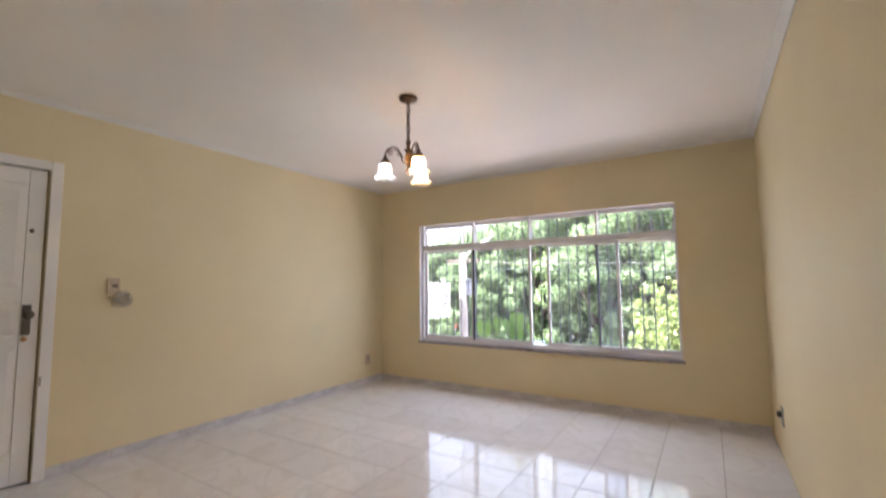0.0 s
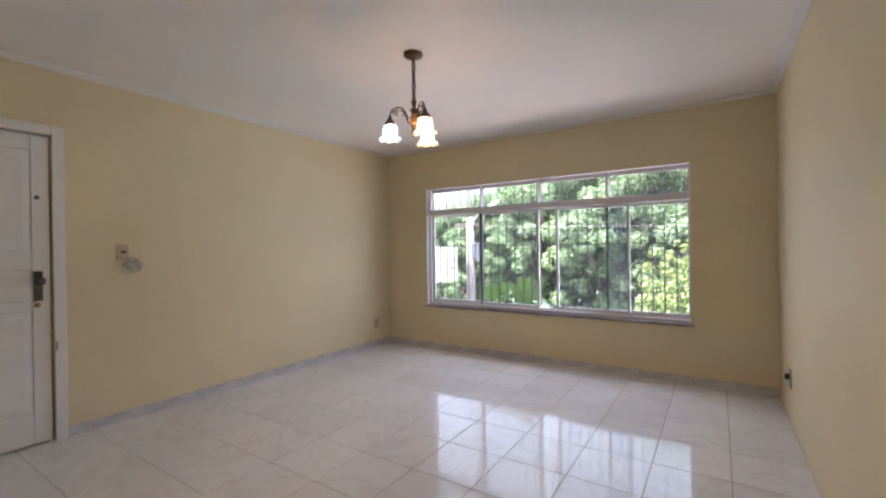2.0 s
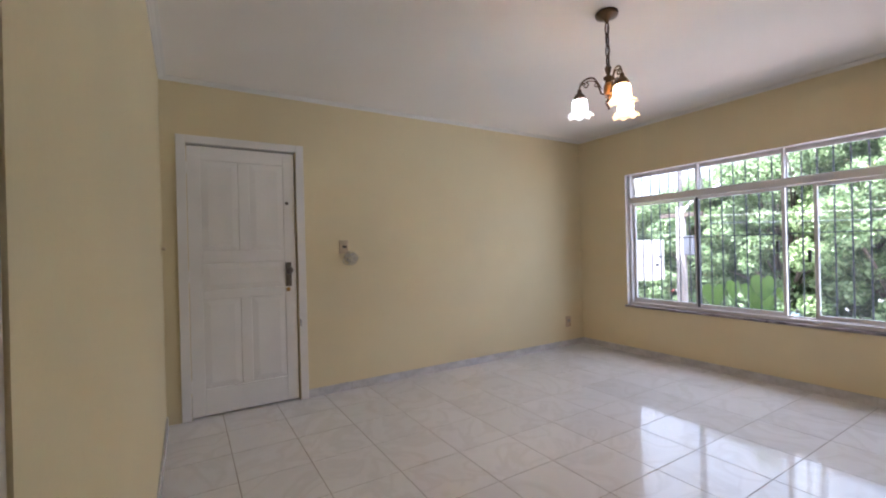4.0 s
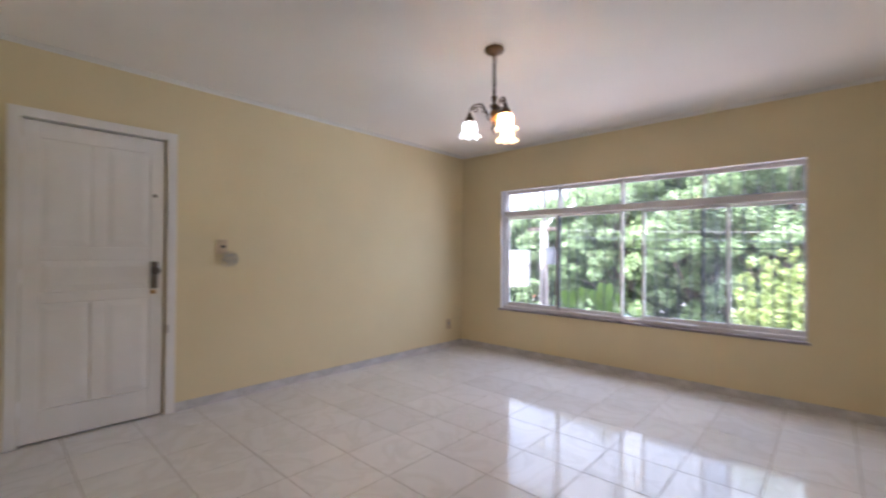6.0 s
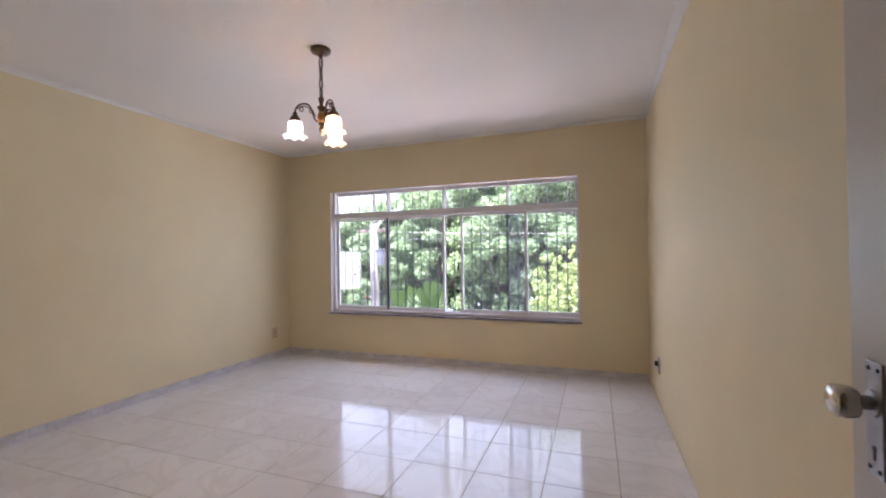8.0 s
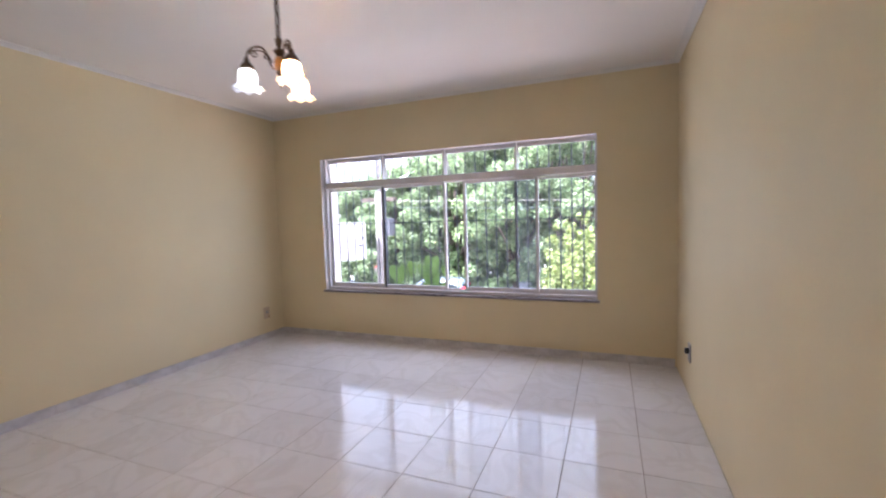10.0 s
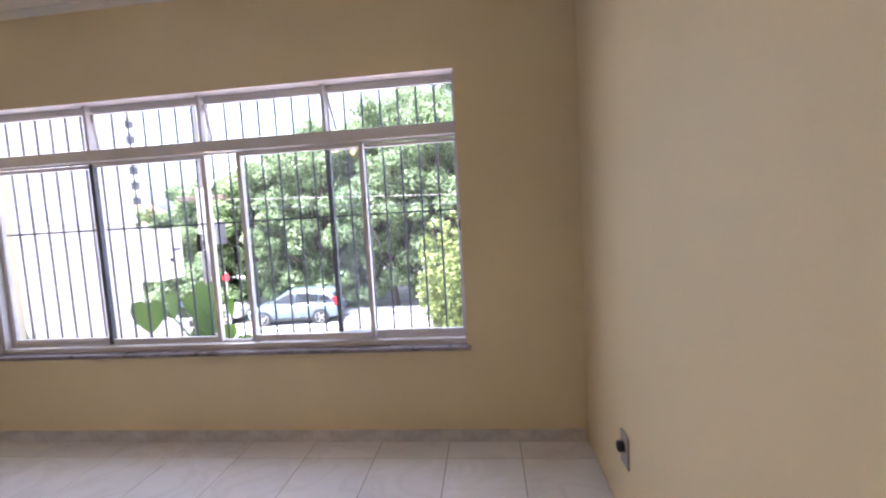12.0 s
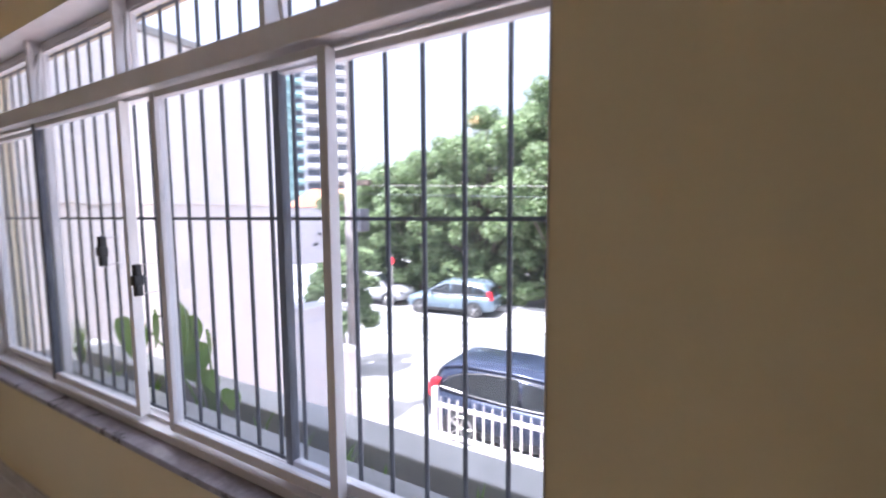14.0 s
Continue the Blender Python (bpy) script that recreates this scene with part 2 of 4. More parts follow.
# far cars' paints are darkened: the trees' shade is put into both colours
M_CARW = surf("shaded_white_car_paint", (0.33, 0.33, 0.34), 0.25, 0.0, coarse=2, fine=200, var=0.05, bump=0)
M_CARS = surf("shaded_silver_blue_car_paint", (0.20, 0.26, 0.31), 0.25, 0.5, coarse=2, fine=200, var=0.05, bump=0)
M_CARGL = surf("dark_car_glass", (0.015, 0.018, 0.02), 0.05, 0.0, coarse=2, fine=60, var=0.1, bump=0)
M_RED = surf("red_lamp_plastic", (0.55, 0.02, 0.03), 0.2, coarse=10, fine=80, var=0.1, bump=0)
M_TYRE = surf("tyre_rubber", (0.025, 0.025, 0.026), 0.85, coarse=10, fine=80, var=0.2)
M_PICKET = surf("white_picket_paint", (0.78, 0.77, 0.75), 0.6, coarse=6, fine=70, var=0.12)

# ---- mesh helpers ----


def box_bm(x0, x1, y0, y1, z0, z1, bev=0.0, bm=None):
    bm = bm or bmesh.new()
    m = Matrix.Translation(((x0 + x1) / 2, (y0 + y1) / 2, (z0 + z1) / 2)) @ Matrix.Diagonal((abs(x1 - x0), abs(y1 - y0), abs(z1 - z0), 1))
    made = bmesh.ops.create_cube(bm, size=1, matrix=m)["verts"]
    if bev:
        edges = list({e for v in made for e in v.link_edges})
        bmesh.ops.bevel(bm, geom=edges, offset=bev, segments=2, affect="EDGES", profile=0.6)
    return bm


def lathe_bm(profile, seg=24, wave=None, bm=None, at=(0, 0, 0), axis=None):
    """Turns (radius, height) pairs round the z axis; wave(i, angle) may scale a ring's radius."""
    bm = bm or bmesh.new()
    m = Matrix.Translation(at) @ (axis or Matrix.Identity(4))
    rings = []
    for i, (r, z) in enumerate(profile):
        ring = []
        for k in range(seg):
            a = 2 * math.pi * k / seg
            f = wave(i, a) if wave else (1.0, 0.0)
            ring.append(bm.verts.new(m @ Vector((r * f[0] * math.cos(a), r * f[0] * math.sin(a), z + f[1]))))
        rings.append(ring)
    for a, b in zip(rings, rings[1:]):
        for k in range(seg):
            bm.faces.new((a[k], a[(k + 1) % seg], b[(k + 1) % seg], b[k]))
    return bm


def cap_bm(profile, seg=24, at=(0, 0, 0), axis=None, bm=None):
    """As lathe_bm, closed at both ends by tiny rings."""
    p = [(0.0004, profile[0][1])] + list(profile) + [(0.0004, profile[-1][1])]
    return lathe_bm(p, seg, None, bm, at, axis)


def tube_bm(points, radii, seg=8, bm=None):
    """A round tube along points; radii is one number or one a point."""
    bm = bm or bmesh.new()
    pts = [Vector(p) for p in points]
    rr = radii if isinstance(radii, (list, tuple)) else [radii] * len(pts)
    rings = []
    side = None
    for i, p in enumerate(pts):
        way = (pts[min(i + 1, len(pts) - 1)] - pts[max(i - 1, 0)]).normalized()
        if side is None:
            side = way.orthogonal().normalized()
        side = (side - way * side.dot(way)).normalized()
        up = way.cross(side)
        rings.append([bm.verts.new(p + (side * math.cos(2 * math.pi * k / seg) + up * math.sin(2 * math.pi * k / seg)) * rr[i]) for k in range(seg)])
    for a, b in zip(rings, rings[1:]):
        for k in range(seg):
            bm.faces.new((a[k], a[(k + 1) % seg], b[(k + 1) % seg], b[k]))
    bm.faces.new(list(reversed(rings[0])))
    bm.faces.new(rings[-1])
    return bm


def bez(p0, p1, p2, p3, n=10):
    out = []
    for i in range(n + 1):
        t = i / n
        out.append(Vector(p0) * (1 - t) ** 3 + Vector(p1) * 3 * t * (1 - t) ** 2 + Vector(p2) * 3 * t * t * (1 - t) + Vector(p3) * t ** 3)
    return out


def mesh_of(name, bm, material, smooth=False):
    bmesh.ops.recalc_face_normals(bm, faces=bm.faces)
    me = bpy.data.meshes.new(name)
    bm.to_mesh(me)
    bm.free()
    me.materials.append(material)
    if smooth:
        me.polygons.foreach_set("use_smooth", [True] * len(me.polygons))
    return me


def part(name, bm, material, parent=None, label="", smooth=False):
    ob = new(name, mesh_of(name, bm, material, smooth))
    ob.parent = parent
    return tagged(ob, label) if label else ob


def thing(name, label, category, at=(0, 0, 0), group="", kind="", turn=0):
    ob = new(name)
    ob.empty_display_size = 0.05
    ob.matrix_world = pose(*at, 0, 0, turn)
    return tagged(ob, label, category, group, kind)


def piece(name, me, parent, at):
    ob = new(name, me)
    ob.parent = parent
    ob.location = at
    return ob


# ---- the room ----
W, S, H = 4.23, 4.465, 2.556
WX0, WX1, WZ0, WZ1 = -3.585, -0.632, 0.526, 2.032
T = 0.2


def structure(name, bm, material, label, category):
    return tagged(part(name, bm, material), label, category, kind="structure")


# north wall with the window opening through it
bm = box_bm(-W - T, WX0, 0, T, -0.1, H + 0.2)
box_bm(WX1, T, 0, T, -0.1, H + 0.2, bm=bm)
box_bm(WX0, WX1, 0, T, -0.1, WZ0, bm=bm)
box_bm(WX0, WX1, 0, T, WZ1, H + 0.2, bm=bm)
structure("wall_north", bm, M_WALL, "cream painted plaster wall around the wide window", "wall")
structure("wall_east", box_bm(0, T, -7.2, -0.002, -0.1, H + 0.2), M_WALL, "plain cream painted plaster wall with satin sheen", "wall")
DY0, DY1, DZ = -4.304, -3.514, 2.089
bm = box_bm(-W - T, -W, DY1, -0.002, -0.1, H + 0.2)
box_bm(-W - T, -W, -S - 0.15, DY0, -0.1, H + 0.2, bm=bm)
box_bm(-W - T, -W, DY0, DY1, DZ, H + 0.2, bm=bm)
structure("wall_west", bm, M_WALL, "cream painted plaster wall with the white panelled door", "wall")
OX0, OX1, OZ = -1.12, -0.03, 2.13
bm = box_bm(-W, OX0, -S - 0.15, -S, -0.1, H + 0.2)
box_bm(OX1, -0.002, -S - 0.15, -S, -0.1, H + 0.2, bm=bm)
box_bm(OX0, OX1, -S - 0.15, -S, OZ, H + 0.2, bm=bm)
structure("wall_south", bm, M_WALL, "cream painted plaster wall with the inner doorway", "wall")
structure("ceiling", box_bm(-W - T, T, -7.2, T, H, H + 0.15), M_CEIL, "flat off-white painted plaster ceiling", "ceiling")
# plain walls added out of view: they shut out light behind the inner and front doors (hall, landing)
bm = box_bm(-2.2, -2.0, -7.2, -S - 0.152, -0.1, H)
box_bm(-2.0, -0.002, -7.2, -7.0, -0.1, H, bm=bm)
structure("wall_hall", bm, M_WALL, "unseen plain cream wall added to close the hall", "wall")
bm = box_bm(-W - 0.7, -W - 0.6, -4.8, -3.0, -0.1, H)
box_bm(-W - 0.6, -W - T - 0.002, -4.8, -4.7, -0.1, H, bm=bm)
box_bm(-W - 0.6, -W - T - 0.002, -3.1, -3.0, -0.1, H, bm=bm)
box_bm(-W - 0.7, -W - T - 0.002, -4.8, -3.0, H, H + 0.1, bm=bm)
structure("wall_landing", bm, M_WALL, "plain wall added to keep light out behind the door", "wall")
# unseen hall floor, given the pale tile to reflect more light into the room
structure("floor_hall", box_bm(-2.0, -0.002, -7.0, -S - 0.0755, -0.1, 0.0), M_TILE, "unseen hall floor, pale to bounce light into the room", "floor")
structure("floor_landing", box_bm(-W - 0.6, -W - 0.06, -4.7, -3.1, -0.1, -0.004), M_PAVE, "pale landing floor", "floor")


def cornice(name, length, m):
    """A stepped plaster moulding under the ceiling."""
    prof = ((0, 0), (0, -0.024), (0.008, -0.024), (0.012, -0.019), (0.022, -0.015), (0.032, -0.009), (0.05, -0.006), (0.05, 0))
    bm = bmesh.new()
    ends = []
    for x in (0, length):
        ends.append([bm.verts.new(m @ Vector((x, d, z))) for d, z in prof])
    n = len(prof)
    for k in range(n):
        bm.faces.new((ends[0][k], ends[0][(k + 1) % n], ends[1][(k + 1) % n], ends[1][k]))
    bm.faces.new(ends[0])
    bm.faces.new(list(reversed(ends[1])))
    return structure(name, bm, M_CORN, "off-white stepped plaster cornice", "cornice")


Z = H - 0.001
cornice("cornice_north", W - 0.006, pose(-0.003, -0.001, Z, rz=180))
cornice("cornice_east", S - 0.006, pose(-0.001, -S + 0.003, Z, rz=90))
cornice("cornice_west", S - 0.006, pose(-W + 0.001, -0.003, Z, rz=-90))
cornice("cornice_south", W - 0.006, pose(-W + 0.003, -S + 0.001, Z))

# ---- the window ----
window = thing("window_1", "wide white metal window with four transom lights and sliding sashes", "window", kind="structure")
FY0, FY1 = 0.045, 0.132


def bar(name, x0, x1, y0, y1, z0, z1, parent, material=M_FRAME, bev=0.003, label=""):
    return part(name, box_bm(x0, x1, y0, y1, z0, z1, bev), material, parent, label)


for a in ((WX0 + 0.0005, WX0 + 0.003, WZ0 + 0.0225, WZ1 - 0.004), (WX1 - 0.003, WX1 - 0.0005, WZ0 + 0.0225, WZ1 - 0.004), (WX0 + 0.0005, WX1 - 0.0005, WZ1 - 0.003, WZ1 - 0.0005)):
    part("reveal", box_bm(a[0], a[1], -0.003, 0.0445 if a[1] - a[0] < 1 else 0.0945, a[2], a[3]), M_FRAME, window, "white painted reveal")
part("window_sill", box_bm(WX0 - 0.02, WX1 + 0.02, -0.022, 0.046, WZ0, WZ0 + 0.022, 0.004), M_SILL, window, "mottled mauve-grey marble sill")
part("window_sill", box_bm(WX0 + 0.001, WX1 - 0.001, 0.133, 0.26, WZ0 - 0.012, WZ0 + 0.022, 0.004), M_CONC, window, "weathered outer sill")
bar("window_frame", WX0 + 0.001, WX0 + 0.032, FY0, FY1, WZ0 + 0.001, WZ1 - 0.002, window)
bar("window_frame", WX1 - 0.012, WX1 - 0.001, FY0, FY1, WZ0 + 0.001, WZ1 - 0.002, window)
bar("window_frame", WX0 + 0.033, WX1 - 0.013, 0.095, FY1, WZ1 - 0.031, WZ1 - 0.002, window)
bar("window_frame", WX0 + 0.033, WX1 - 0.013, FY0 - 0.004, FY1, WZ0 + 0.024, WZ0 + 0.052, window)
bar("track", WX0 + 0.033, WX1 - 0.013, 0.081, 0.085, WZ0 + 0.052, WZ0 + 0.066, window, bev=0)
bar("track", WX0 + 0.033, WX1 - 0.013, 0.112, 0.116, WZ0 + 0.052, WZ0 + 0.066, window, bev=0)
RZ0, RZ1 = 1.703, 1.766
bar("window_rail", WX0 + 0.033, WX1 - 0.013, FY0 - 0.012, FY1, RZ0, RZ1, window, label="broad white rail under the transom lights")
bar("window_rail", WX0 + 0.033, WX1 - 0.013, 0.076, 0.084, RZ0 - 0.010, RZ0 - 0.001, window, bev=0)
TX = [WX0 + 0.033, -2.823, -2.106, -1.368, WX1 - 0.013]
for x in TX[1:-1]:
    bar("mullion", x - 0.010, x + 0.010, FY0 + 0.004, 0.0945, RZ1 + 0.001, WZ1 - 0.0035, window)


def pane(x0, x1, y, z0, z1, parent):
    ob = part("pane", box_bm(x0, x1, y - 0.002, y + 0.002, z0, z1), M_GLASS, parent)
    ob.visible_shadow = False
    return ob


for k, (x0, x1) in enumerate(zip(TX, TX[1:])):
    a = x0 + (0.010 if k else 0)
    b = x1 - (0.010 if k < 3 else 0)
    # each transom light is a thin metal sash, top-hung
    bm = box_bm(a + 0.001, a + 0.008, 0.096, 0.116, RZ1 + 0.002, WZ1 - 0.032)
    box_bm(b - 0.008, b - 0.001, 0.096, 0.116, RZ1 + 0.002, WZ1 - 0.032, bm=bm)
    box_bm(a + 0.008, b - 0.008, 0.096, 0.116, RZ1 + 0.002, RZ1 + 0.010, bm=bm)
    box_bm(a + 0.008, b - 0.008, 0.096, 0.116, WZ1 - 0.042, WZ1 - 0.032, bm=bm)
    light = part("transom_light", bm, M_FRAME, window)
    pane(a + 0.007, b - 0.007, 0.106, RZ1 + 0.009, WZ1 - 0.041, light)
    st = part("stay", tube_bm([(a + 0.004, 0.088, WZ1 - 0.05), (a + 0.03, 0.07, RZ1 + 0.12), (a + 0.055, 0.058, RZ1 + 0.012)], 0.0065, 6), M_FRAME, light, "thin window stay")


def sash(x0, x1, y, left_mat=M_FRAME, right_mat=M_FRAME, label="", d=0.014, rw=0.026):
    """A sliding leaf: two stiles, two rails and a pane."""
    z0, z1 = WZ0 + 0.068, RZ0 - 0.012
    bm = box_bm(x0 + 0.026, x1 - rw, y - 0.012, y + 0.012, z0, z0 + 0.03, 0.002)
    box_bm(x0 + 0.026, x1 - rw, y - 0.012, y + 0.012, z1 - 0.02, z1, 0.002, bm=bm)
    s = part("sash", bm, M_FRAME, window, label)
    part("stile", box_bm(x0, x0 + 0.026, y - 0.014, y + d, z0, z1, 0.003), left_mat, s)
    part("stile", box_bm(x1 - rw, x1, y - 0.014, y + d, z0, z1, 0.003), right_mat, s)
    pane(x0 + 0.02, x1 - rw * 0.7, y, z0 + 0.02, z1 - 0.012, s)
    return s


sash(WX0 + 0.034, -2.835, 0.104, label="fixed outer leaf behind the sliding one", rw=0.034)
sash(-1.389, WX1 - 0.014, 0.100, left_mat=M_STILE, label="fixed outer leaf with a dark meeting stile", rw=0.010)
s1 = sash(-2.831, -2.093, 0.060, left_mat=M_STILE, label="sliding leaf standing shut", d=0.020)
s2 = sash(-1.903, -1.157, 0.060, label="sliding leaf pushed partly open", d=0.020)
for s, x, z in ((s1, -2.128, 1.19), (s2, -1.912, 1.108)):
    pull = box_bm(x - 0.010, x + 0.010, -0.026, -0.004, z - 0.05, z + 0.05, 0.005)
    box_bm(x - 0.012, x + 0.012, -0.03, -0.002, z - 0.016, z + 0.016, 0.004, bm=pull)
    latch = part("latch", pull, M_BLACK, s, "black sliding pull on two thin pins")
    for dz in (-0.046, 0.046):
        part("pin", tube_bm([(x - 0.004, -0.006, z + dz), (x - 0.02, 0.05, z + dz)], 0.0018, 6), M_STEEL, s)
# lever of the transom mechanism on the left jamb
part("lever", tube_bm([(WX0 + 0.012, 0.040, 1.97), (WX0 + 0.012, 0.034, 1.30), (WX0 + 0.018, 0.022, 1.22), (WX0 + 0.03, 0.014, 1.17)], 0.006, 8), M_FRAME, window, "thin white transom lever")

pull = tube_bm([(WX1 - 0.004, 0.034, 1.245), (WX1 - 0.010, 0.030, 1.232), (WX1 - 0.012, 0.028, 1.20), (WX1 - 0.006, 0.032, 1.18)], [0.003, 0.004, 0.004, 0.003], 8)
part("latch", pull, M_BLACK, window, "small dark pull on the jamb", True)

# ---- the grille outside the panes ----
grille = thing("window_grille", "dark grey iron window grille with slim upright bars", "grille")
GY, n_bar = 0.152, 28
upright = mesh_of("bar", tube_bm([(0, 0, WZ0 + 0.03), (0, 0, WZ1 - 0.01)], 0.0062, 8), M_IRON, True)
for k in range(n_bar):
    piece("bar", upright, grille, (-0.755 - 0.1046 * k, GY, 0))
for z in (WZ0 + 0.05, 1.297, WZ1 - 0.03):
    part("cross_bar", box_bm(WX0 + 0.001, WX1 - 0.001, GY - 0.0095, GY - 0.0065, z - 0.005, z + 0.005), M_IRON, grille)

# ---- the front door ----
door = thing("door_1", "white enamelled panelled door standing shut in a white frame", "door", kind="structure")
fx0, fx1 = -W - 0.09, -W + 0.016
part("door_frame", box_bm(fx0, fx1, DY1 + 0.002, DY1 + 0.066, 0.0, DZ + 0.056, 0.004), M_DOOR, door)
part("door_frame", box_bm(fx0, fx1, DY0 - 0.066, DY0 - 0.002, 0.0, DZ + 0.056, 0.004), M_DOOR, door)
part("door_frame", box_bm(fx0, fx1, DY0 - 0.001, DY1 + 0.001, DZ - 0.004, DZ + 0.056, 0.004), M_DOOR, door)
ly0, ly1, lz0, lz1 = DY0 + 0.002, DY1 - 0.012, 0.014, DZ - 0.018
lx0, lx1 = -W - 0.042, -W - 0.006
leaf = part("door_leaf", box_bm(lx0 + 0.008, lx1 - 0.0085, ly0 + 0.05, ly1 - 0.05, lz0 + 0.05, lz1 - 0.05), M_DOOR, door)
lw = ly1 - ly0
ym = (ly0 + ly1) / 2
for a, b, c, d in ((ly0, ly0 + 0.09, lz0, lz1), (ly1 - 0.09, ly1, lz0, lz1)):
    part("door_stile", box_bm(lx0, lx1, a, b, c, d, 0.003), M_DOOR, leaf)
for z0, z1 in ((lz0, 0.215), (0.895, 0.965), (1.175, 1.265), (1.965, lz1)):
    part("door_rail", box_bm(lx0, lx1 - 0.0005, ly0 + 0.0905, ly1 - 0.0905, z0, z1, 0.003), M_DOOR, leaf)
for z0, z1 in ((0.2155, 0.8945), (1.2655, 1.9645)):
    part("door_mullion", box_bm(lx0, lx1 - 0.001, ym - 0.04, ym + 0.04, z0, z1, 0.003), M_DOOR, leaf)


def raised_panel(y0, y1, z0, z1):
    """A fielded panel with sloped margins."""
    bm = bmesh.new()
    g, s, x = 0.001, 0.045, lx1 - 0.006
    rings = []
    for off, dx in ((g, 0.0), (g + s, 0.005), (g + s + 0.004, 0.005)):
        rings.append([bm.verts.new((x + dx, y, z)) for y, z in ((y0 + off, z0 + off), (y1 - off, z0 + off), (y1 - off, z1 - off), (y0 + off, z1 - off))])
    for a, b in zip(rings, rings[1:]):
        for k in range(4):
            bm.faces.new((a[k], a[(k + 1) % 4], b[(k + 1) % 4], b[k]))
    bm.faces.new(rings[-1])
    part("panel", bm, M_DOOR, leaf)


for z0, z1 in ((0.215, 0.895), (1.265, 1.965)):
    raised_panel(ly0 + 0.09, ym - 0.04, z0, z1)
    raised_panel(ym + 0.04, ly1 - 0.09, z0, z1)
raised_panel(ly0 + 0.09, ly1 - 0.09, 0.965, 1.175)
TOX = Matrix.Rotation(radians(90), 4, "Y")
hy, hz = -3.588, 1.062
plate = part("lock_plate", box_bm(lx1, lx1 + 0.004, hy - 0.024, hy + 0.024, hz - 0.10, hz + 0.10, 0.0018), M_DARKST, leaf, "dark tarnished steel lock plate")
part("knob", cap_bm([(0.012, 0), (0.010, 0.02), (0.013, 0.03), (0.027, 0.036), (0.030, 0.05), (0.027, 0.062), (0.015, 0.067)], 20, (lx1 + 0.004, hy, hz + 0.035), TOX), M_DARKST, leaf, "tarnished steel knob", True)
part("lock_cylinder", cap_bm([(0.017, 0), (0.017, 0.006), (0.013, 0.012)], 18, (lx1, hy - 0.004, hz - 0.125), TOX), M_BRASS, leaf, "round brass lock cylinder", True)
part("peephole", cap_bm([(0.014, 0), (0.013, 0.004), (0.007, 0.005)], 16, (lx1, hy, 1.655), TOX), M_DARKST, leaf, "small round peephole")
for z in (0.25, 1.08, 1.9):
    part("hinge", cap_bm([(0.008, -0.045), (0.008, 0.045)], 10, (-W + 0.002, ly0 - 0.001, z)), M_DOOR, leaf)
part("strike", box_bm(-W + 0.016, -W + 0.019, DY1 + 0.004, DY1 + 0.016, 0.62, 0.68), M_STEEL, door)

# ---- the inner door, folded back against the east wall ----
inner = thing("door_2", "pale flush inner door folded open against the wall", "door", kind="structure")
ix0, ix1, iy0, iy1 = -0.082, -0.047, -S + 0.015, -3.598
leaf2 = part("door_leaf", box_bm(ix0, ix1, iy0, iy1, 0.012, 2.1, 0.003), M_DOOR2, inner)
FACE = Matrix.Rotation(radians(-90), 4, "Y")
py, pz = -3.665, 1.0
part("lock_plate", box_bm(ix0 - 0.004, ix0, py - 0.021, py + 0.021, pz - 0.086, pz + 0.086, 0.0015), M_STEEL, leaf2, "long dull steel lock plate")
for dy in (-0.012, 0.012):
    for dz in (-0.075, 0.075):
        part("screw", cap_bm([(0.004, 0), (0.003, 0.0015)], 10, (ix0 - 0.004, py + dy, pz + dz), FACE), M_BLACK, leaf2)
bm = cap_bm([(0.0045, 0), (0.0045, 0.0012)], 12, (ix0 - 0.004, py, pz - 0.045), FACE)
box_bm(ix0 - 0.0052, ix0 - 0.0038, py - 0.0022, py + 0.0022, pz - 0.062, pz - 0.045, bm=bm)
part("keyhole", bm, M_BLACK, leaf2)
bm = cap_bm([(0.021, 0), (0.019, 0.003), (0.0105, 0.004), (0.0105, 0.026)], 20, (ix0 - 0.004, py, pz + 0.024), FACE)
part("knob_neck", bm, M_STEEL, leaf2, smooth=False)


def knob_wave(i, a):
    # rounded square knob
    c, s = abs(math.cos(a)), abs(math.sin(a))
    return (min(1.22, 1 / max(c, s)) * 0.5 + 0.5, 0.0)


bm = lathe_bm([(0.0004, 0.022), (0.020, 0.022), (0.0225, 0.025), (0.024, 0.036), (0.0235, 0.047), (0.019, 0.052), (0.011, 0.0545), (0.0004, 0.055)], 32, knob_wave, None, (ix0 - 0.004, py, pz + 0.024), FACE)
part("knob", bm, M_CHROME, leaf2, "square-rounded worn chrome knob", True)
for a, b in ((OX0 - 0.001, OX0 + 0.03),):
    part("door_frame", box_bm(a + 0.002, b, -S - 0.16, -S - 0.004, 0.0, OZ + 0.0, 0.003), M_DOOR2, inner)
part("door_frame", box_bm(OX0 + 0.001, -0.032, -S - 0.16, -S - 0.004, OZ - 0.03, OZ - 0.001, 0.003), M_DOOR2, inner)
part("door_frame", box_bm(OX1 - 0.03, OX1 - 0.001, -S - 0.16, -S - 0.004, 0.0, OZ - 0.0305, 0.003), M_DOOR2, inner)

# ---- the chandelier ----
CX, CY, CZ = -2.085, -2.25, H - 0.027
lamp = thing("chandelier", "aged bronze three-arm chandelier with frosted ruffled glass shades", "chandelier", (CX, CY, CZ))
part("canopy", cap_bm([(0.060, 0.026), (0.063, 0.016), (0.058, 0.004), (0.034, -0.006), (0.014, -0.014), (0.008, -0.034)], 32), M_BRONZE, lamp, smooth=True)


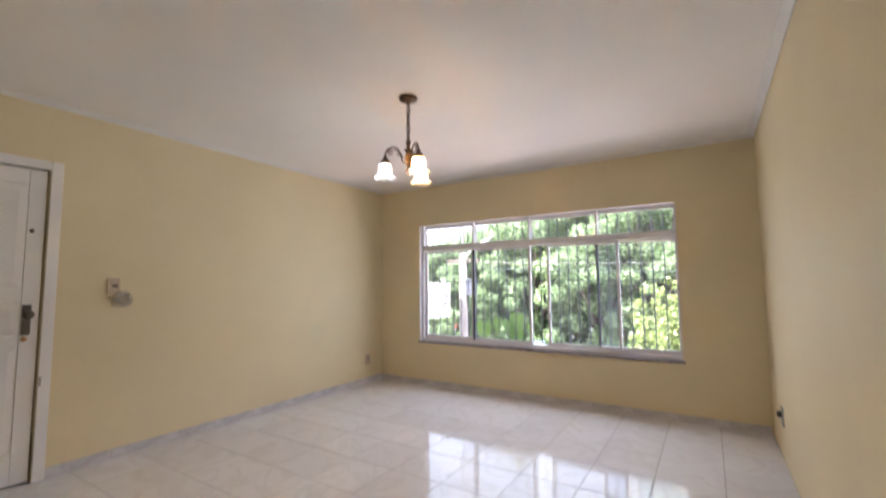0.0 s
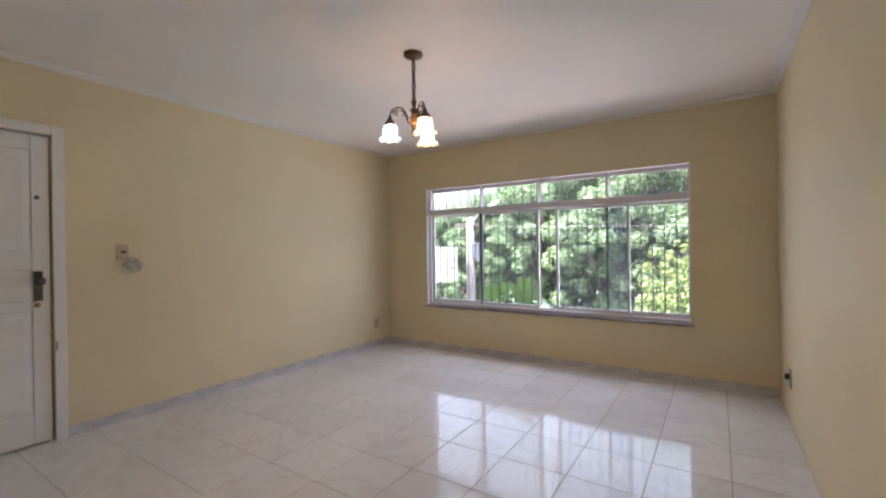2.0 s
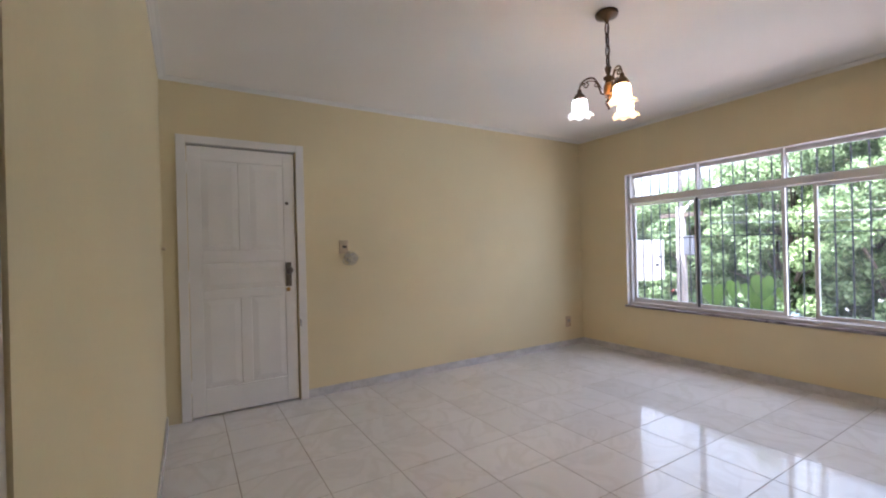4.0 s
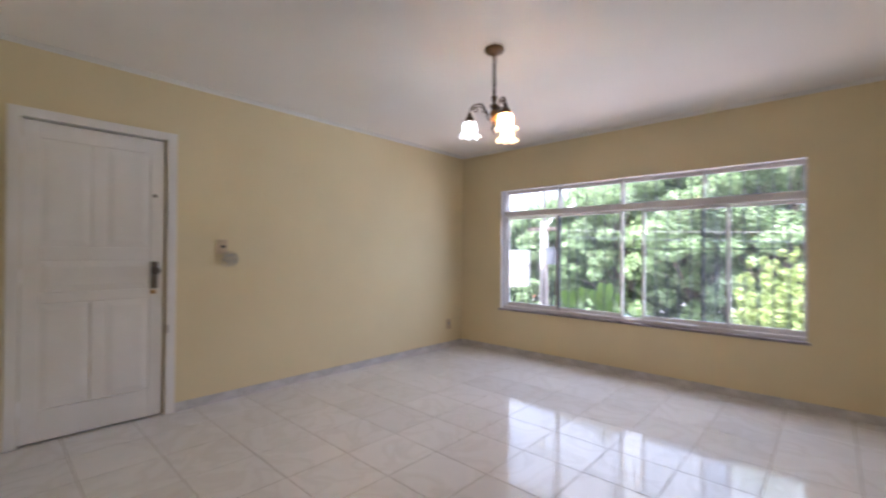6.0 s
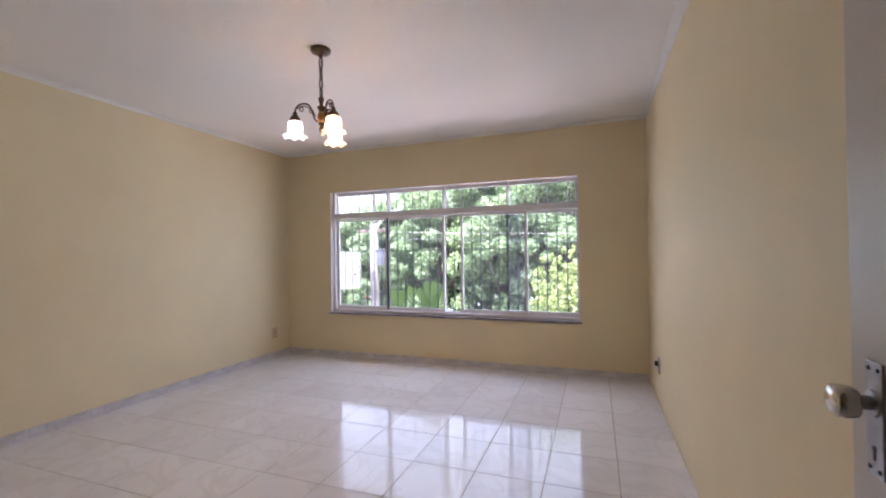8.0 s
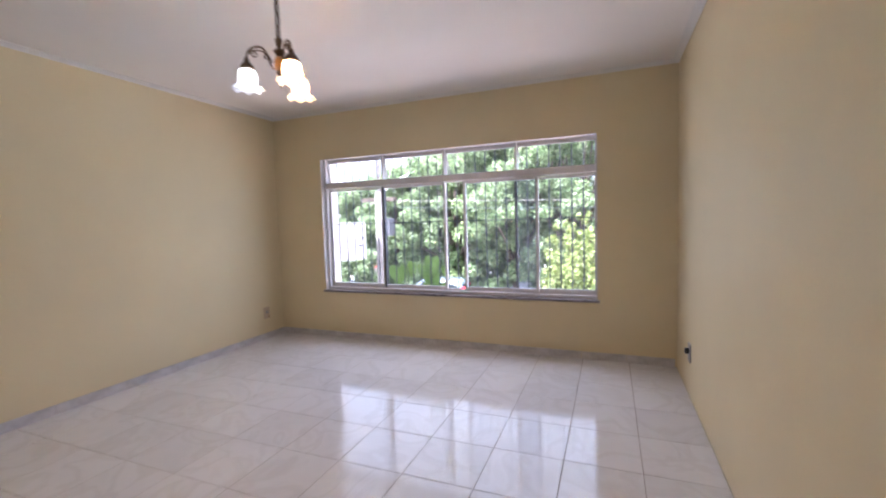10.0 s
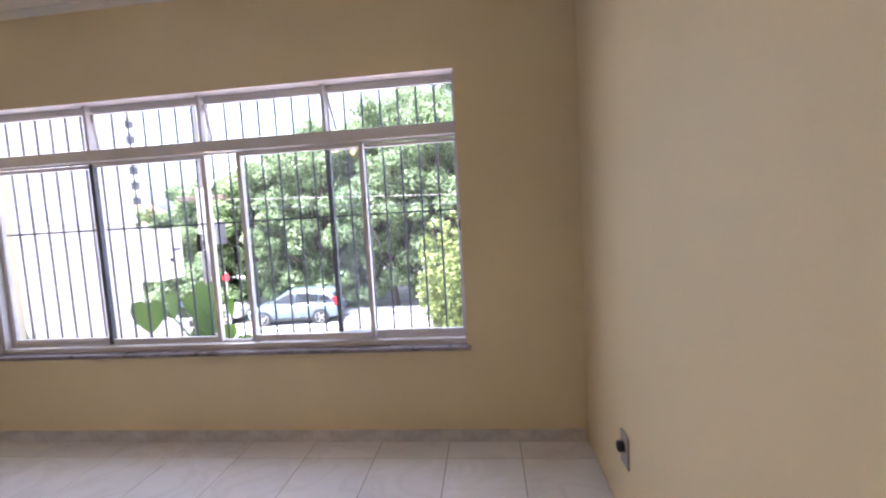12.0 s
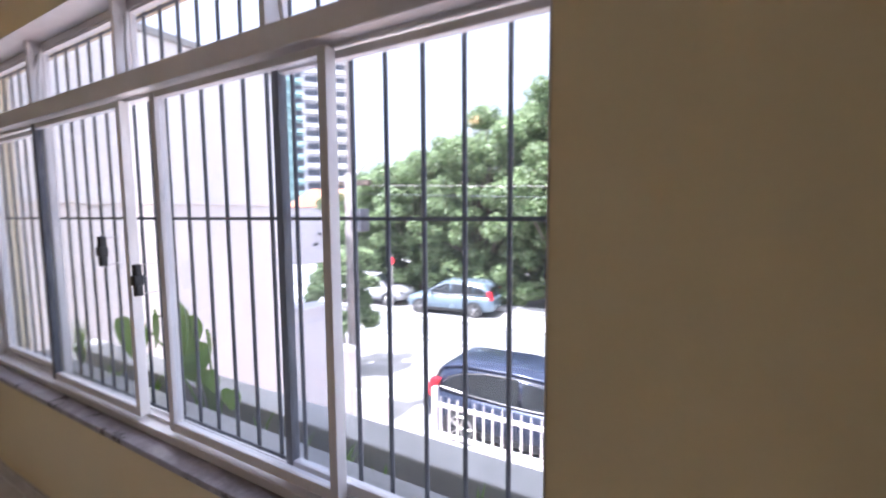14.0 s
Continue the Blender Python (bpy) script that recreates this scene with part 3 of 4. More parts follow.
def link(z, turned, long=0.062, wide=0.0125):
    pts = []
    for k in range(17):
        a = 2 * math.pi * k / 16
        pts.append((wide * math.cos(a), 0, z + (long / 2) * math.sin(a)))
    if turned:
        pts = [(0, p[0], p[2]) for p in pts]
    return tube_bm(pts, 0.004, 6)


for k in range(4):
    part("chain_link", link(-0.066 - 0.062 * k, k % 2, 0.078, 0.0115), M_BRONZE, lamp, smooth=True)
part("cord", tube_bm([(0.004, 0.002, -0.04), (-0.004, 0.003, -0.12), (0.005, -0.003, -0.2), (0, 0, -0.29)], 0.0022, 6), M_BLACK, lamp)
part("stem", cap_bm([(0.010, -0.276), (0.019, -0.284), (0.014, -0.312), (0.010, -0.325), (0.012, -0.333), (0.026, -0.338), (0.027, -0.348), (0.015, -0.36), (0.019, -0.372)], 24), M_BRONZE, lamp, smooth=True)
part("stem_core", cap_bm([(0.019, -0.372), (0.026, -0.39), (0.027, -0.415), (0.022, -0.435), (0.018, -0.442)], 24), M_AMBER, lamp, "turned amber wood core", True)
part("finial", cap_bm([(0.019, -0.442), (0.02, -0.452), (0.011, -0.462), (0.017, -0.472), (0.02, -0.485), (0.014, -0.5), (0.005, -0.509), (0.007, -0.516), (0.003, -0.523)], 24), M_BRONZE, lamp, smooth=True)


def ruffle(i, a):
    if i < 6:
        return (1.0, 0.0)
    k = {6: 0.4, 7: 0.8}.get(i, 1.0)
    return (1 + 0.05 * k * math.cos(8 * a), 0.006 * k * math.cos(8 * a + math.pi))


BULBS = ((212, (0.84, 0.93, 1.0), 0.42), (332, (1.0, 0.55, 0.25), 1.15), (92, (1.0, 0.55, 0.25), 1.15))
R = 0.158
for ang, tone, watts in BULBS:
    turn = Matrix.Rotation(radians(ang), 4, "Z")
    arm_pts = bez((0.02, 0, -0.43), (0.055, 0, -0.445), (0.045, 0, -0.33), (0.09, 0, -0.325), 9) + bez((0.09, 0, -0.325), (0.13, 0, -0.32), (R, 0, -0.345), (R, 0, -0.385), 8)[1:]
    arm = part("arm", tube_bm([turn @ p for p in arm_pts], 0.0052, 8), M_BRONZE, lamp, smooth=True)
    curl = [turn @ Vector((R - 0.035 + 0.02 * (1 - k / 22) * math.cos(0.55 * k), 0, -0.362 + 0.02 * (1 - k / 22) * math.sin(0.55 * k))) for k in range(16)]
    part("scroll", tube_bm(curl, 0.0036, 6), M_BRONZE, arm, smooth=True)
    inner_curl = [turn @ Vector((0.062 + 0.014 * (1 - k / 20) * math.cos(2.6 - 0.6 * k), 0, -0.372 + 0.014 * (1 - k / 20) * math.sin(2.6 - 0.6 * k))) for k in range(13)]
    part("scroll", tube_bm(inner_curl, 0.0034, 6), M_BRONZE, arm, smooth=True)
    strap = bez((0.035, 0, -0.40), (0.05, 0, -0.35), (0.10, 0, -0.325), (R - 0.02, 0, -0.352), 8)
    part("scroll", tube_bm([turn @ p for p in strap], 0.0034, 6), M_BRONZE, arm, smooth=True)
    at = turn @ Vector((R, 0, 0))
    part("lamp_holder", cap_bm([(0.007, -0.378), (0.012, -0.384), (0.014, -0.4), (0.025, -0.411), (0.038, -0.432), (0.038, -0.441)], 20, at), M_BRONZE, arm, smooth=True)
    prof = [(0.026, -0.440), (0.037, -0.445), (0.043, -0.457), (0.0435, -0.485), (0.043, -0.508), (0.047, -0.518), (0.060, -0.523), (0.070, -0.527), (0.075, -0.534)]
    part("shade", lathe_bm(prof, 48, ruffle, None, at), M_SHADE, arm, "frosted glass shade with a ruffled rim, lit", True)
    bd = bpy.data.lights.new("bulb", "POINT")
    bd.energy, bd.color, bd.shadow_soft_size = watts, tone, 0.022
    b_ob = new("bulb", bd)
    b_ob.location = Vector((CX, CY, CZ)) + at + Vector((0, 0, -0.495))

# ---- wall fittings ----
sw = thing("switch_plate", "beige switch plate with a dark slot on the wall", "switch plate", (-W + 0.001, -3.115, 1.28))
part("plate", box_bm(0, 0.010, -0.040, 0.040, -0.060, 0.060, 0.003), M_BEIGE, sw)
part("rocker", box_bm(0.010, 0.014, -0.012, 0.026, -0.008, 0.012, 0.001), M_DARKST, sw, "small dark switch rocker")
part("plate_rim", box_bm(0.010, 0.0125, -0.018, 0.032, 0.016, 0.046, 0.001), M_BEIGE, sw)


def crumpled_film(seed):
    """A small crumpled bag of clear plastic."""
    r = random.Random(seed)
    bm = bmesh.new()
    bmesh.ops.create_icosphere(bm, subdivisions=3, radius=1)
    for v in bm.verts:
        n = noise.noise(v.co * 2.6 + Vector((seed, 0, 0))) * 0.6 + noise.noise(v.co * 7.5) * 0.4
        v.co = Vector((v.co.x * 0.042 * (1 + n), v.co.y * 0.062 * (1 + n), v.co.z * 0.048 * (1 + n)))
    return bm


bag = thing("plastic_bag", "crumpled clear plastic film hanging under the switch plate", "plastic film", (-W + 0.05, -3.065, 1.18))
part("film", crumpled_film(3), M_FILM, bag)
rb = random.Random(14)
for k in range(7):
    c0, tilt = Vector((rb.uniform(-0.012, 0.012), rb.uniform(-0.03, 0.03), rb.uniform(-0.015, 0.02))), rb.uniform(0, 3.14)
    loop = []
    for i in range(19):
        a = 2 * math.pi * i / 18 * 0.92
        q = Vector((0.018 * math.sin(2 * a + k), (0.028 + 0.005 * k) * math.cos(a), (0.022 + 0.003 * k) * math.sin(a)))
        loop.append(c0 + Matrix.Rotation(tilt, 3, "X") @ q)
    part("fold", tube_bm(loop, [0.0016 + 0.0014 * abs(math.sin(i * 0.9 + k)) for i in range(19)], 5), M_FOLD, bag, smooth=True)


def outlet(name, at, turn, label, plug):
    o = thing(name, label, "outlet", at, turn=turn, group="wall outlets")
    part("plate", box_bm(-0.042, 0.042, -0.009, 0, -0.065, 0.065, 0.003), M_GREYP if plug else M_BEIGE, o)
    if plug:
        part("socket", cap_bm([(0.021, 0), (0.021, 0.022), (0.014, 0.026)], 20, (0.0, -0.009, 0.012), Matrix.Rotation(radians(90), 4, "X")), M_BLACK, o, "black round socket block", True)
    else:
        part("socket", box_bm(-0.016, 0.016, -0.016, -0.009, -0.006, 0.026, 0.002), M_GREYP, o, "small grey socket face")
        part("wire", tube_bm([(0.0, -0.012, -0.012), (0.012, -0.03, -0.03), (0.004, -0.024, -0.056)], 0.003, 6), M_BRASS, o, "loose wire end")
    return o


outlet("wall_outlet", (-0.0005, -0.635, 0.32), -90, "grey outlet plate with a black round socket", True)
outlet("wall_outlet", (-W + 0.0005, -0.277, 0.301), 90, "beige outlet plate with dark socket and loose wire", False)
hook = thing("wall_switch", "small beige switch button near the room corner", "switch", (-4.02, -S, 1.29))
part("plate", box_bm(-0.03, 0.03, 0.0005, 0.006, -0.045, 0.045, 0.002), M_WALL, hook)
part("button", cap_bm([(0.012, 0), (0.012, 0.018), (0.008, 0.022)], 14, (0, 0.006, 0), Matrix.Rotation(radians(-90), 4, "X")), M_BEIGE, hook)

# ---- outside: house front, ground, street ----
G0 = -3.1
structure("ground", box_bm(-900, 900, -400, 1400, G0 - 0.5, G0), M_PAVE, "pale sunlit ground reaching to the horizon", "ground")
structure("road", box_bm(-300, 300, 11.6, 13.9, G0 - 0.1, G0 + 0.004), M_ASPH, "worn pale asphalt street", "road")
structure("yard_floor", box_bm(-5.2, 6.0, 0.82, 5.4, G0 - 0.05, G0 + 0.012), M_TERRA, "faded terracotta front yard paving", "pavement")


def kerb(y0, y1, label):
    base = thing("kerb", label, "kerb", kind="structure")
    me = mesh_of("kerb_stone", box_bm(-0.495, 0.495, y0, y1, G0 - 0.05, G0 + 0.14, 0.02), M_CONC)
    for k in range(40):
        piece("kerb_stone", me, base, (-24 + k, 0, 0))


kerb(11.4, 11.58, "grey concrete kerb stones along the pavement")
kerb(13.92, 14.1, "grey concrete kerb stones along the far pavement")
structure("pavement", box_bm(-60, 60, 14.1, 16.28, G0 - 0.05, G0 + 0.135), M_PAVE, "pale concrete pavement across the street", "pavement")
# house wall under the window, planter trough and its rim
structure("wall_front", box_bm(-W - T, T, 0.002, T - 0.002, G0, -0.102), M_RENDER, "white rendered house front below the window", "wall")
bm = box_bm(-W - T, 1.2, 0.64, 0.81, -0.2, 0.345, 0.012)
box_bm(-W - T, 1.2, T + 0.002, 0.49, -0.2, 0.34, 0.006, bm=bm)
box_bm(-W - T, 1.2, 0.49, 0.64, -0.2, 0.02, bm=bm)
planter = tagged(part("planter_trough", bm, M_CONC), "weathered concrete planter trough below the window", "planter")
soil = part("soil", box_bm(-W - T + 0.02, 1.18, 0.492, 0.638, 0.022, 0.2), M_SOIL, planter, "dark damp soil")


def heart_leaf(size, bend):
    """A cupped heart-shaped blade in the xz plane, stalk end at the origin."""
    bm = bmesh.new()
    wide = (0.20, 0.44, 0.52, 0.49, 0.38, 0.21)
    high = (0.17, 0.11, -0.10, -0.32, -0.54, -0.74)
    mid = [bm.verts.new((0, -bend * (k / 6) ** 2 * size, -size * 0.92 * k / 6)) for k in range(7)]
    for side in (-1, 1):
        rim = [bm.verts.new((side * w * size, -bend * (k / 6) ** 2 * size - 0.22 * w * size, h * size)) for k, (w, h) in enumerate(zip(wide, high))] + [mid[6]]
        for k in range(6):
            f = [mid[k], mid[k + 1], rim[k + 1], rim[k]]
            f = [v for i, v in enumerate(f) if v not in f[:i]]
            bm.faces.new(f if side > 0 else list(reversed(f)))
    return bm


plant = thing("heart_leaf_plant", "green plant with large heart-shaped leaves in the planter", "plant", (-2.5, 0.56, 0.2))
for lx, ly, lz, size, spin, tip in ((-0.335, -0.18, 0.57, 0.215, 14, 12), (-0.15, -0.16, 0.62, 0.18, -28, 8), (-0.04, -0.09, 0.60, 0.17, 30, 18), (0.11, -0.17, 0.68, 0.23, -18, 10), (0.07, -0.14, 0.50, 0.19, 34, 16), (0.25, -0.15, 0.58, 0.13, -30, 12), (0.19, -0.12, 0.39, 0.12, 10, 20), (0.02, -0.10, 0.40, 0.13, -8, 24), (0.28, -0.08, 0.30, 0.10, 20, 10)):
    top = Vector((lx, ly, lz))
    stalk = part("stalk", tube_bm(bez((lx * 0.2, -0.01, 0), (lx * 0.3, ly * 0.3, lz * 0.6), (lx * 0.8, ly, lz * 1.05), top, 6), [0.007, 0.007, 0.006, 0.006, 0.005, 0.005, 0.004], 6), M_BIG, plant)
    bl = part("leaf", heart_leaf(size, 0.25), M_BIG, plant, smooth=True)
    bl.matrix_local = pose(lx, ly, lz, tip, 0, spin)


def weed(label, x, y, blades, high, seed):
    """A tuft of narrow pointed blades that arch outwards."""
    r = random.Random(seed)
    w = thing("weed", label, "weed", (x, y, 0.2), group="weeds in the planter")
    for k in range(blades):
        a, h, out = r.uniform(0, 6.28), high * r.uniform(0.5, 1.0), high * r.uniform(0.3, 0.7)
        bm = bmesh.new()
        rows = []
        for i in range(5):
            u = i / 4
            q = Vector((math.cos(a), math.sin(a), 0)) * (0.01 + min(out, 0.055) * u * u) + Vector((0, 0, h * u * (1.25 - 0.25 * u)))
            side = Vector((-math.sin(a), math.cos(a), 0)) * (0.011 * (1 - u) ** 0.6 + 0.0006)
            rows.append((bm.verts.new(q - side), bm.verts.new(q + Vector((0, 0, 0.003))), bm.verts.new(q + side)))
        for p, q in zip(rows, rows[1:]):
            bm.faces.new((p[0], p[1], q[1], q[0]))
            bm.faces.new((p[1], p[2], q[2], q[1]))
        part("blade", bm, M_BIG, w)


for k, (x, high, blades) in enumerate(((-1.02, 0.17, 9), (-1.42, 0.14, 7), (-1.62, 0.19, 10), (-1.86, 0.15, 8), (-2.15, 0.17, 8), (-3.1, 0.18, 9), (-3.55, 0.2, 9))):
    weed("small tuft of green weeds in the planter soil", x, 0.565, blades, high, 60 + k)
weed("taller leafy green weed at the end of the planter", -4.02, 0.565, 26, 0.46, 75)

# ---- the neighbour's white building ----
nb = thing("neighbour_building", "tall plain white rendered neighbouring building", "building", (-6.6, 0, G0))
part("wall", box_bm(-4.5, 0, -6, 4.55, 0, 6.75), M_RENDER, nb)
part("coping", box_bm(-4.55, 0.06, -6.05, 4.6, 6.752, 6.85, 0.01), M_CONC, nb)
part("ledge", box_bm(0.001, 0.05, -6, 4.55, 4.55, 4.63, 0.008), M_RENDER, nb)
part("bay", box_bm(-0.45, 0.33, 4.553, 5.2, 3.5, 4.42, 0.01), M_RENDER, nb, "small white box bay at the corner")
part("bracket", box_bm(0.331, 0.37, 4.86, 4.93, 3.82, 3.88, 0.006), M_IRON, nb, "small dark cable bracket")
part("bracket", box_bm(0.331, 0.37, 4.95, 5.1, 4.02, 4.05, 0.006), M_IRON, nb)
yw = thing("boundary_wall", "lower white rendered wall running on to the street", "wall", (-6.4, 0, G0))
part("wall", box_bm(-0.4, 0, 4.66, 5.34, 0, 2.6), M_RENDER, yw)
part("coping", box_bm(-0.43, 0.03, 4.66, 5.34, 2.602, 2.66, 0.01), M_RENDER, yw)

gate = thing("gate_pillar", "white rendered gate pillar with a flat cap and short wall", "pillar", (-6.15, 5.5, G0))
part("shaft", box_bm(-0.2, 0.2, -0.14, 0.14, 0, 1.68, 0.01), M_RENDER, gate)
part("cap", box_bm(-0.24, 0.24, -0.18, 0.18, 1.682, 1.76, 0.012), M_RENDER, gate)
part("side_wall", box_bm(0.202, 1.0, -0.08, 0.08, 0, 0.95, 0.01), M_RENDER, gate)
part("letter_slot", box_bm(-0.09, 0.09, -0.146, -0.141, 1.15, 1.21, 0.002), M_STEEL, gate, "steel letter slot")

# ---- picket fence on its low wall ----
fence = thing("picket_fence", "white painted picket fence on a low wall", "fence", (0, 5.62, G0))
part("low_wall", box_bm(-4.12, 5.0, -0.09, 0.09, 0, 0.32, 0.01), M_RENDER, fence)
bm = box_bm(-0.017, 0.017, -0.011, 0.011, 0.33, 1.17, 0.004)
for v in bm.verts:
    if v.co.z > 1.12:
        v.co.x *= 0.35
pick = mesh_of("picket", bm, M_PICKET)
for k in range(54):
    piece("picket", pick, fence, (-4.04 + 0.165 * k, -0.03, 0))
for z in (0.42, 0.96):
    part("fence_rail", box_bm(-4.12, 5.0, -0.015, 0.015, z, z + 0.075, 0.004), M_PICKET, fence)
part("post", box_bm(-4.22, -4.13, -0.05, 0.05, 0, 1.3, 0.008), M_PICKET, fence)

# ---- cars ----


def car(paint, label, at, turn):
    """An upright family car, nose along +x, wheels on z = 0."""
    c = thing("car", label, "car", at, group="parked cars", turn=turn)

    def loft(rings, mat, name, parent, lab="", smooth=True):
        bm = bmesh.new()
        vs = [[bm.verts.new(p) for p in ring] for ring in rings]
        n = len(vs[0])
        for a, b in zip(vs, vs[1:]):
            for k in range(n):
                bm.faces.new((a[k], a[(k + 1) % n], b[(k + 1) % n], b[k]))
        bm.faces.new(list(reversed(vs[0])))
        bm.faces.new(vs[-1])
        return part(name, bm, mat, parent, lab, smooth)

    # lower body, ring by ring from tail to nose: x, half width, sill z, deck z
    rings = []
    for x, hw, z0, z1 in ((-2.22, 0.70, 0.42, 0.86), (-2.16, 0.82, 0.33, 0.98), (-1.9, 0.89, 0.28, 1.02), (-1.0, 0.91, 0.26, 1.03), (0.2, 0.91, 0.26, 1.02), (1.0, 0.90, 0.26, 1.01), (1.45, 0.89, 0.27, 0.97), (1.95, 0.84, 0.3, 0.88), (2.16, 0.72, 0.36, 0.76), (2.22, 0.6, 0.42, 0.66)):
        rings.append([(x, -hw, z0 + 0.12), (x, -hw - 0.01, (z0 + z1) / 2), (x, -hw + 0.015, z1 - 0.1), (x, -hw + 0.1, z1), (x, hw - 0.1, z1), (x, hw - 0.015, z1 - 0.1), (x, hw + 0.01, (z0 + z1) / 2), (x, hw, z0 + 0.12), (x, hw - 0.1, z0), (x, -hw + 0.1, z0)])
    body = loft(rings, paint, "body", c)
    # glasshouse: dark glass hull, painted roof and pillars over it
    g = []
    for x, hw0, z0, hw1, z1 in ((-2.08, 0.74, 1.0, 0.70, 1.12), (-1.82, 0.80, 1.0, 0.66, 1.55), (-1.5, 0.82, 1.0, 0.64, 1.63), (-0.3, 0.83, 1.0, 0.65, 1.655), (0.35, 0.82, 1.0, 0.63, 1.60), (0.75, 0.80, 1.0, 0.66, 1.36), (1.22, 0.74, 0.98, 0.72, 1.04)):
        g.append([(x, -hw0, z0), (x, -hw1, z1), (x, hw1, z1), (x, hw0, z0)])
    cabin = loft(g, paint, "cabin", body)
    r = []
    for x, hw, z in ((-1.98, 0.67, 1.45), (-1.8, 0.69, 1.585), (-1.5, 0.67, 1.655), (-0.3, 0.68, 1.68), (0.3, 0.66, 1.635), (0.44, 0.64, 1.59)):
        r.append([(x, -hw, z - 0.05), (x, -hw + 0.06, z), (x, hw - 0.06, z), (x, hw, z - 0.05)])
    loft(r, paint, "roof", body)

    def glass(points, name, lab):
        """A dark pane with a little thickness, its face along the given outline."""
        mid = sum((Vector(p) for p in points), Vector()) / len(points)
        bm = bmesh.new()
        a = [bm.verts.new(p) for p in points]
        b = [bm.verts.new((Vector(p) - mid) * 0.97 + mid + (Vector((0, 0, 0.9)) - mid).normalized() * 0.03) for p in points]
        bm.faces.new(a)
        for k in range(len(points)):
            bm.faces.new((a[k], a[(k + 1) % len(points)], b[(k + 1) % len(points)], b[k]))
        part(name, bm, M_CARGL, cabin, lab)

    glass([(0.50, -0.60, 1.60), (0.50, 0.60, 1.60), (1.26, 0.68, 1.05), (1.26, -0.68, 1.05)], "windscreen", "dark windscreen")
    glass([(-1.94, -0.58, 1.50), (-2.12, -0.64, 1.13), (-2.12, 0.64, 1.13), (-1.94, 0.58, 1.50)], "rear_window", "dark rear window")
    for s in (-1, 1):
        def on_side(x, z):
            return (x, s * (0.862 - 0.262 * (z - 1.0)), z)
        glass([on_side(*q) for q in ((-1.80, 1.17), (-1.62, 1.36), (-1.34, 1.46), (-1.24, 1.11))], "side_window", "dark tinted quarter window")
        glass([on_side(*q) for q in ((-1.17, 1.10), (-1.26, 1.485), (-0.8, 1.54), (-0.18, 1.555), (-0.15, 1.07))], "side_window", "dark tinted side window")
        glass([on_side(*q) for q in ((-0.07, 1.07), (-0.10, 1.555), (0.25, 1.51), (0.62, 1.33), (1.0, 1.09))], "side_window", "dark tinted side window")
        trim = [on_side(*q) for q in ((-1.2, 1.085), (-1.86, 1.15), (-1.66, 1.375), (-1.36, 1.49), (-0.85, 1.57), (-0.1, 1.585), (0.28, 1.54), (0.66, 1.345), (1.08, 1.065), (-0.1, 1.045), (-1.2, 1.085))]
        part("window_trim", tube_bm(trim, 0.019, 6), M_CHROME, body, "bright chrome window trim")
        tl = box_bm(-2.2, -1.98, s * 0.70, s * 0.86, 0.88, 1.28, 0.03)
        for v in tl.verts:
            if v.co.z > 1.1:
                v.co.x += 0.1
                v.co.y -= s * 0.05
        part("tail_light", tl, M_RED, body, "red tail light")
        part("headlight", box_bm(1.95, 2.13, s * 0.60, s * 0.8, 0.68, 0.8, 0.03), M_CHROME, body)
        part("wing_mirror", box_bm(0.72, 0.86, s * 0.9, s * 1.06, 1.03, 1.15, 0.03), paint, body)
        part("sill", box_bm(-1.0, 1.0, s * 0.86, s * 0.925, 0.22, 0.36, 0.02), M_BLACK, body)
        for x in (-1.32, 1.38):
            side = Matrix.Rotation(radians(90), 4, "X")
            at_w = (x, s * 0.82, 0.345)
            part("wheel_arch", cap_bm([(0.40, -0.1), (0.40, 0.1)], 28, (x, s * 0.825, 0.36), side), M_BLACK, body)
            tyre = part("tyre", cap_bm([(0.30, -0.115), (0.335, -0.105), (0.345, -0.06), (0.345, 0.06), (0.335, 0.105), (0.30, 0.115)], 28, at_w, side), M_TYRE, c, smooth=True)
            bm = bmesh.new()
            cap_bm([(0.07, -0.122), (0.07, 0.122)], 16, at_w, side, bm)
            for k in range(5):
                a = 2 * math.pi * k / 5
                tube_bm([(x, s * 0.94, 0.345), (x + 0.25 * math.cos(a), s * 0.935, 0.345 + 0.25 * math.sin(a))], [0.035, 0.025], 6, bm)
            ring_pts = [(x + 0.255 * math.cos(2 * math.pi * k / 24), s * 0.93, 0.345 + 0.255 * math.sin(2 * math.pi * k / 24)) for k in range(25)]
            tube_bm(ring_pts, 0.022, 6, bm)
            part("rim", bm, M_CHROME, tyre, "five-spoke alloy rim")
    return c


car_n = car(M_CAR, "dark navy family car with red tail lights parked at the kerb", (-2.72, 7.1, G0 + 0.005), 0)
car_w = car(M_CARW, "white car parked under the trees across the street", (-13.4, 15.4, G0 + 0.14), 8)
car_s = car(M_CARS, "silver-blue car parked under the trees across the street", (-8.9, 15.3, G0 + 0.14), 186)

car_n.scale = (0.95, 0.95, 0.87)
car_w.scale = car_s.scale = (0.9, 0.9, 0.84)

# ---- utility pole and wires ----
PX, PY = -6.2, 5.8
pole = thing("utility_pole", "pale concrete utility pole carrying wires", "pole", (PX, PY, G0))
part("shaft", cap_bm([(0.135, 0), (0.125, 2.0), (0.105, 5.2)], 16), M_POLE, pole, smooth=True)
part("mast", cap_bm([(0.05, 5.2), (0.045, 7.4)], 10), M_POLE, pole)
part("transformer_box", box_bm(0.12, 0.36, -0.14, 0.14, 4.05, 4.5, 0.02), M_STILE, pole, "dark grey transformer box")
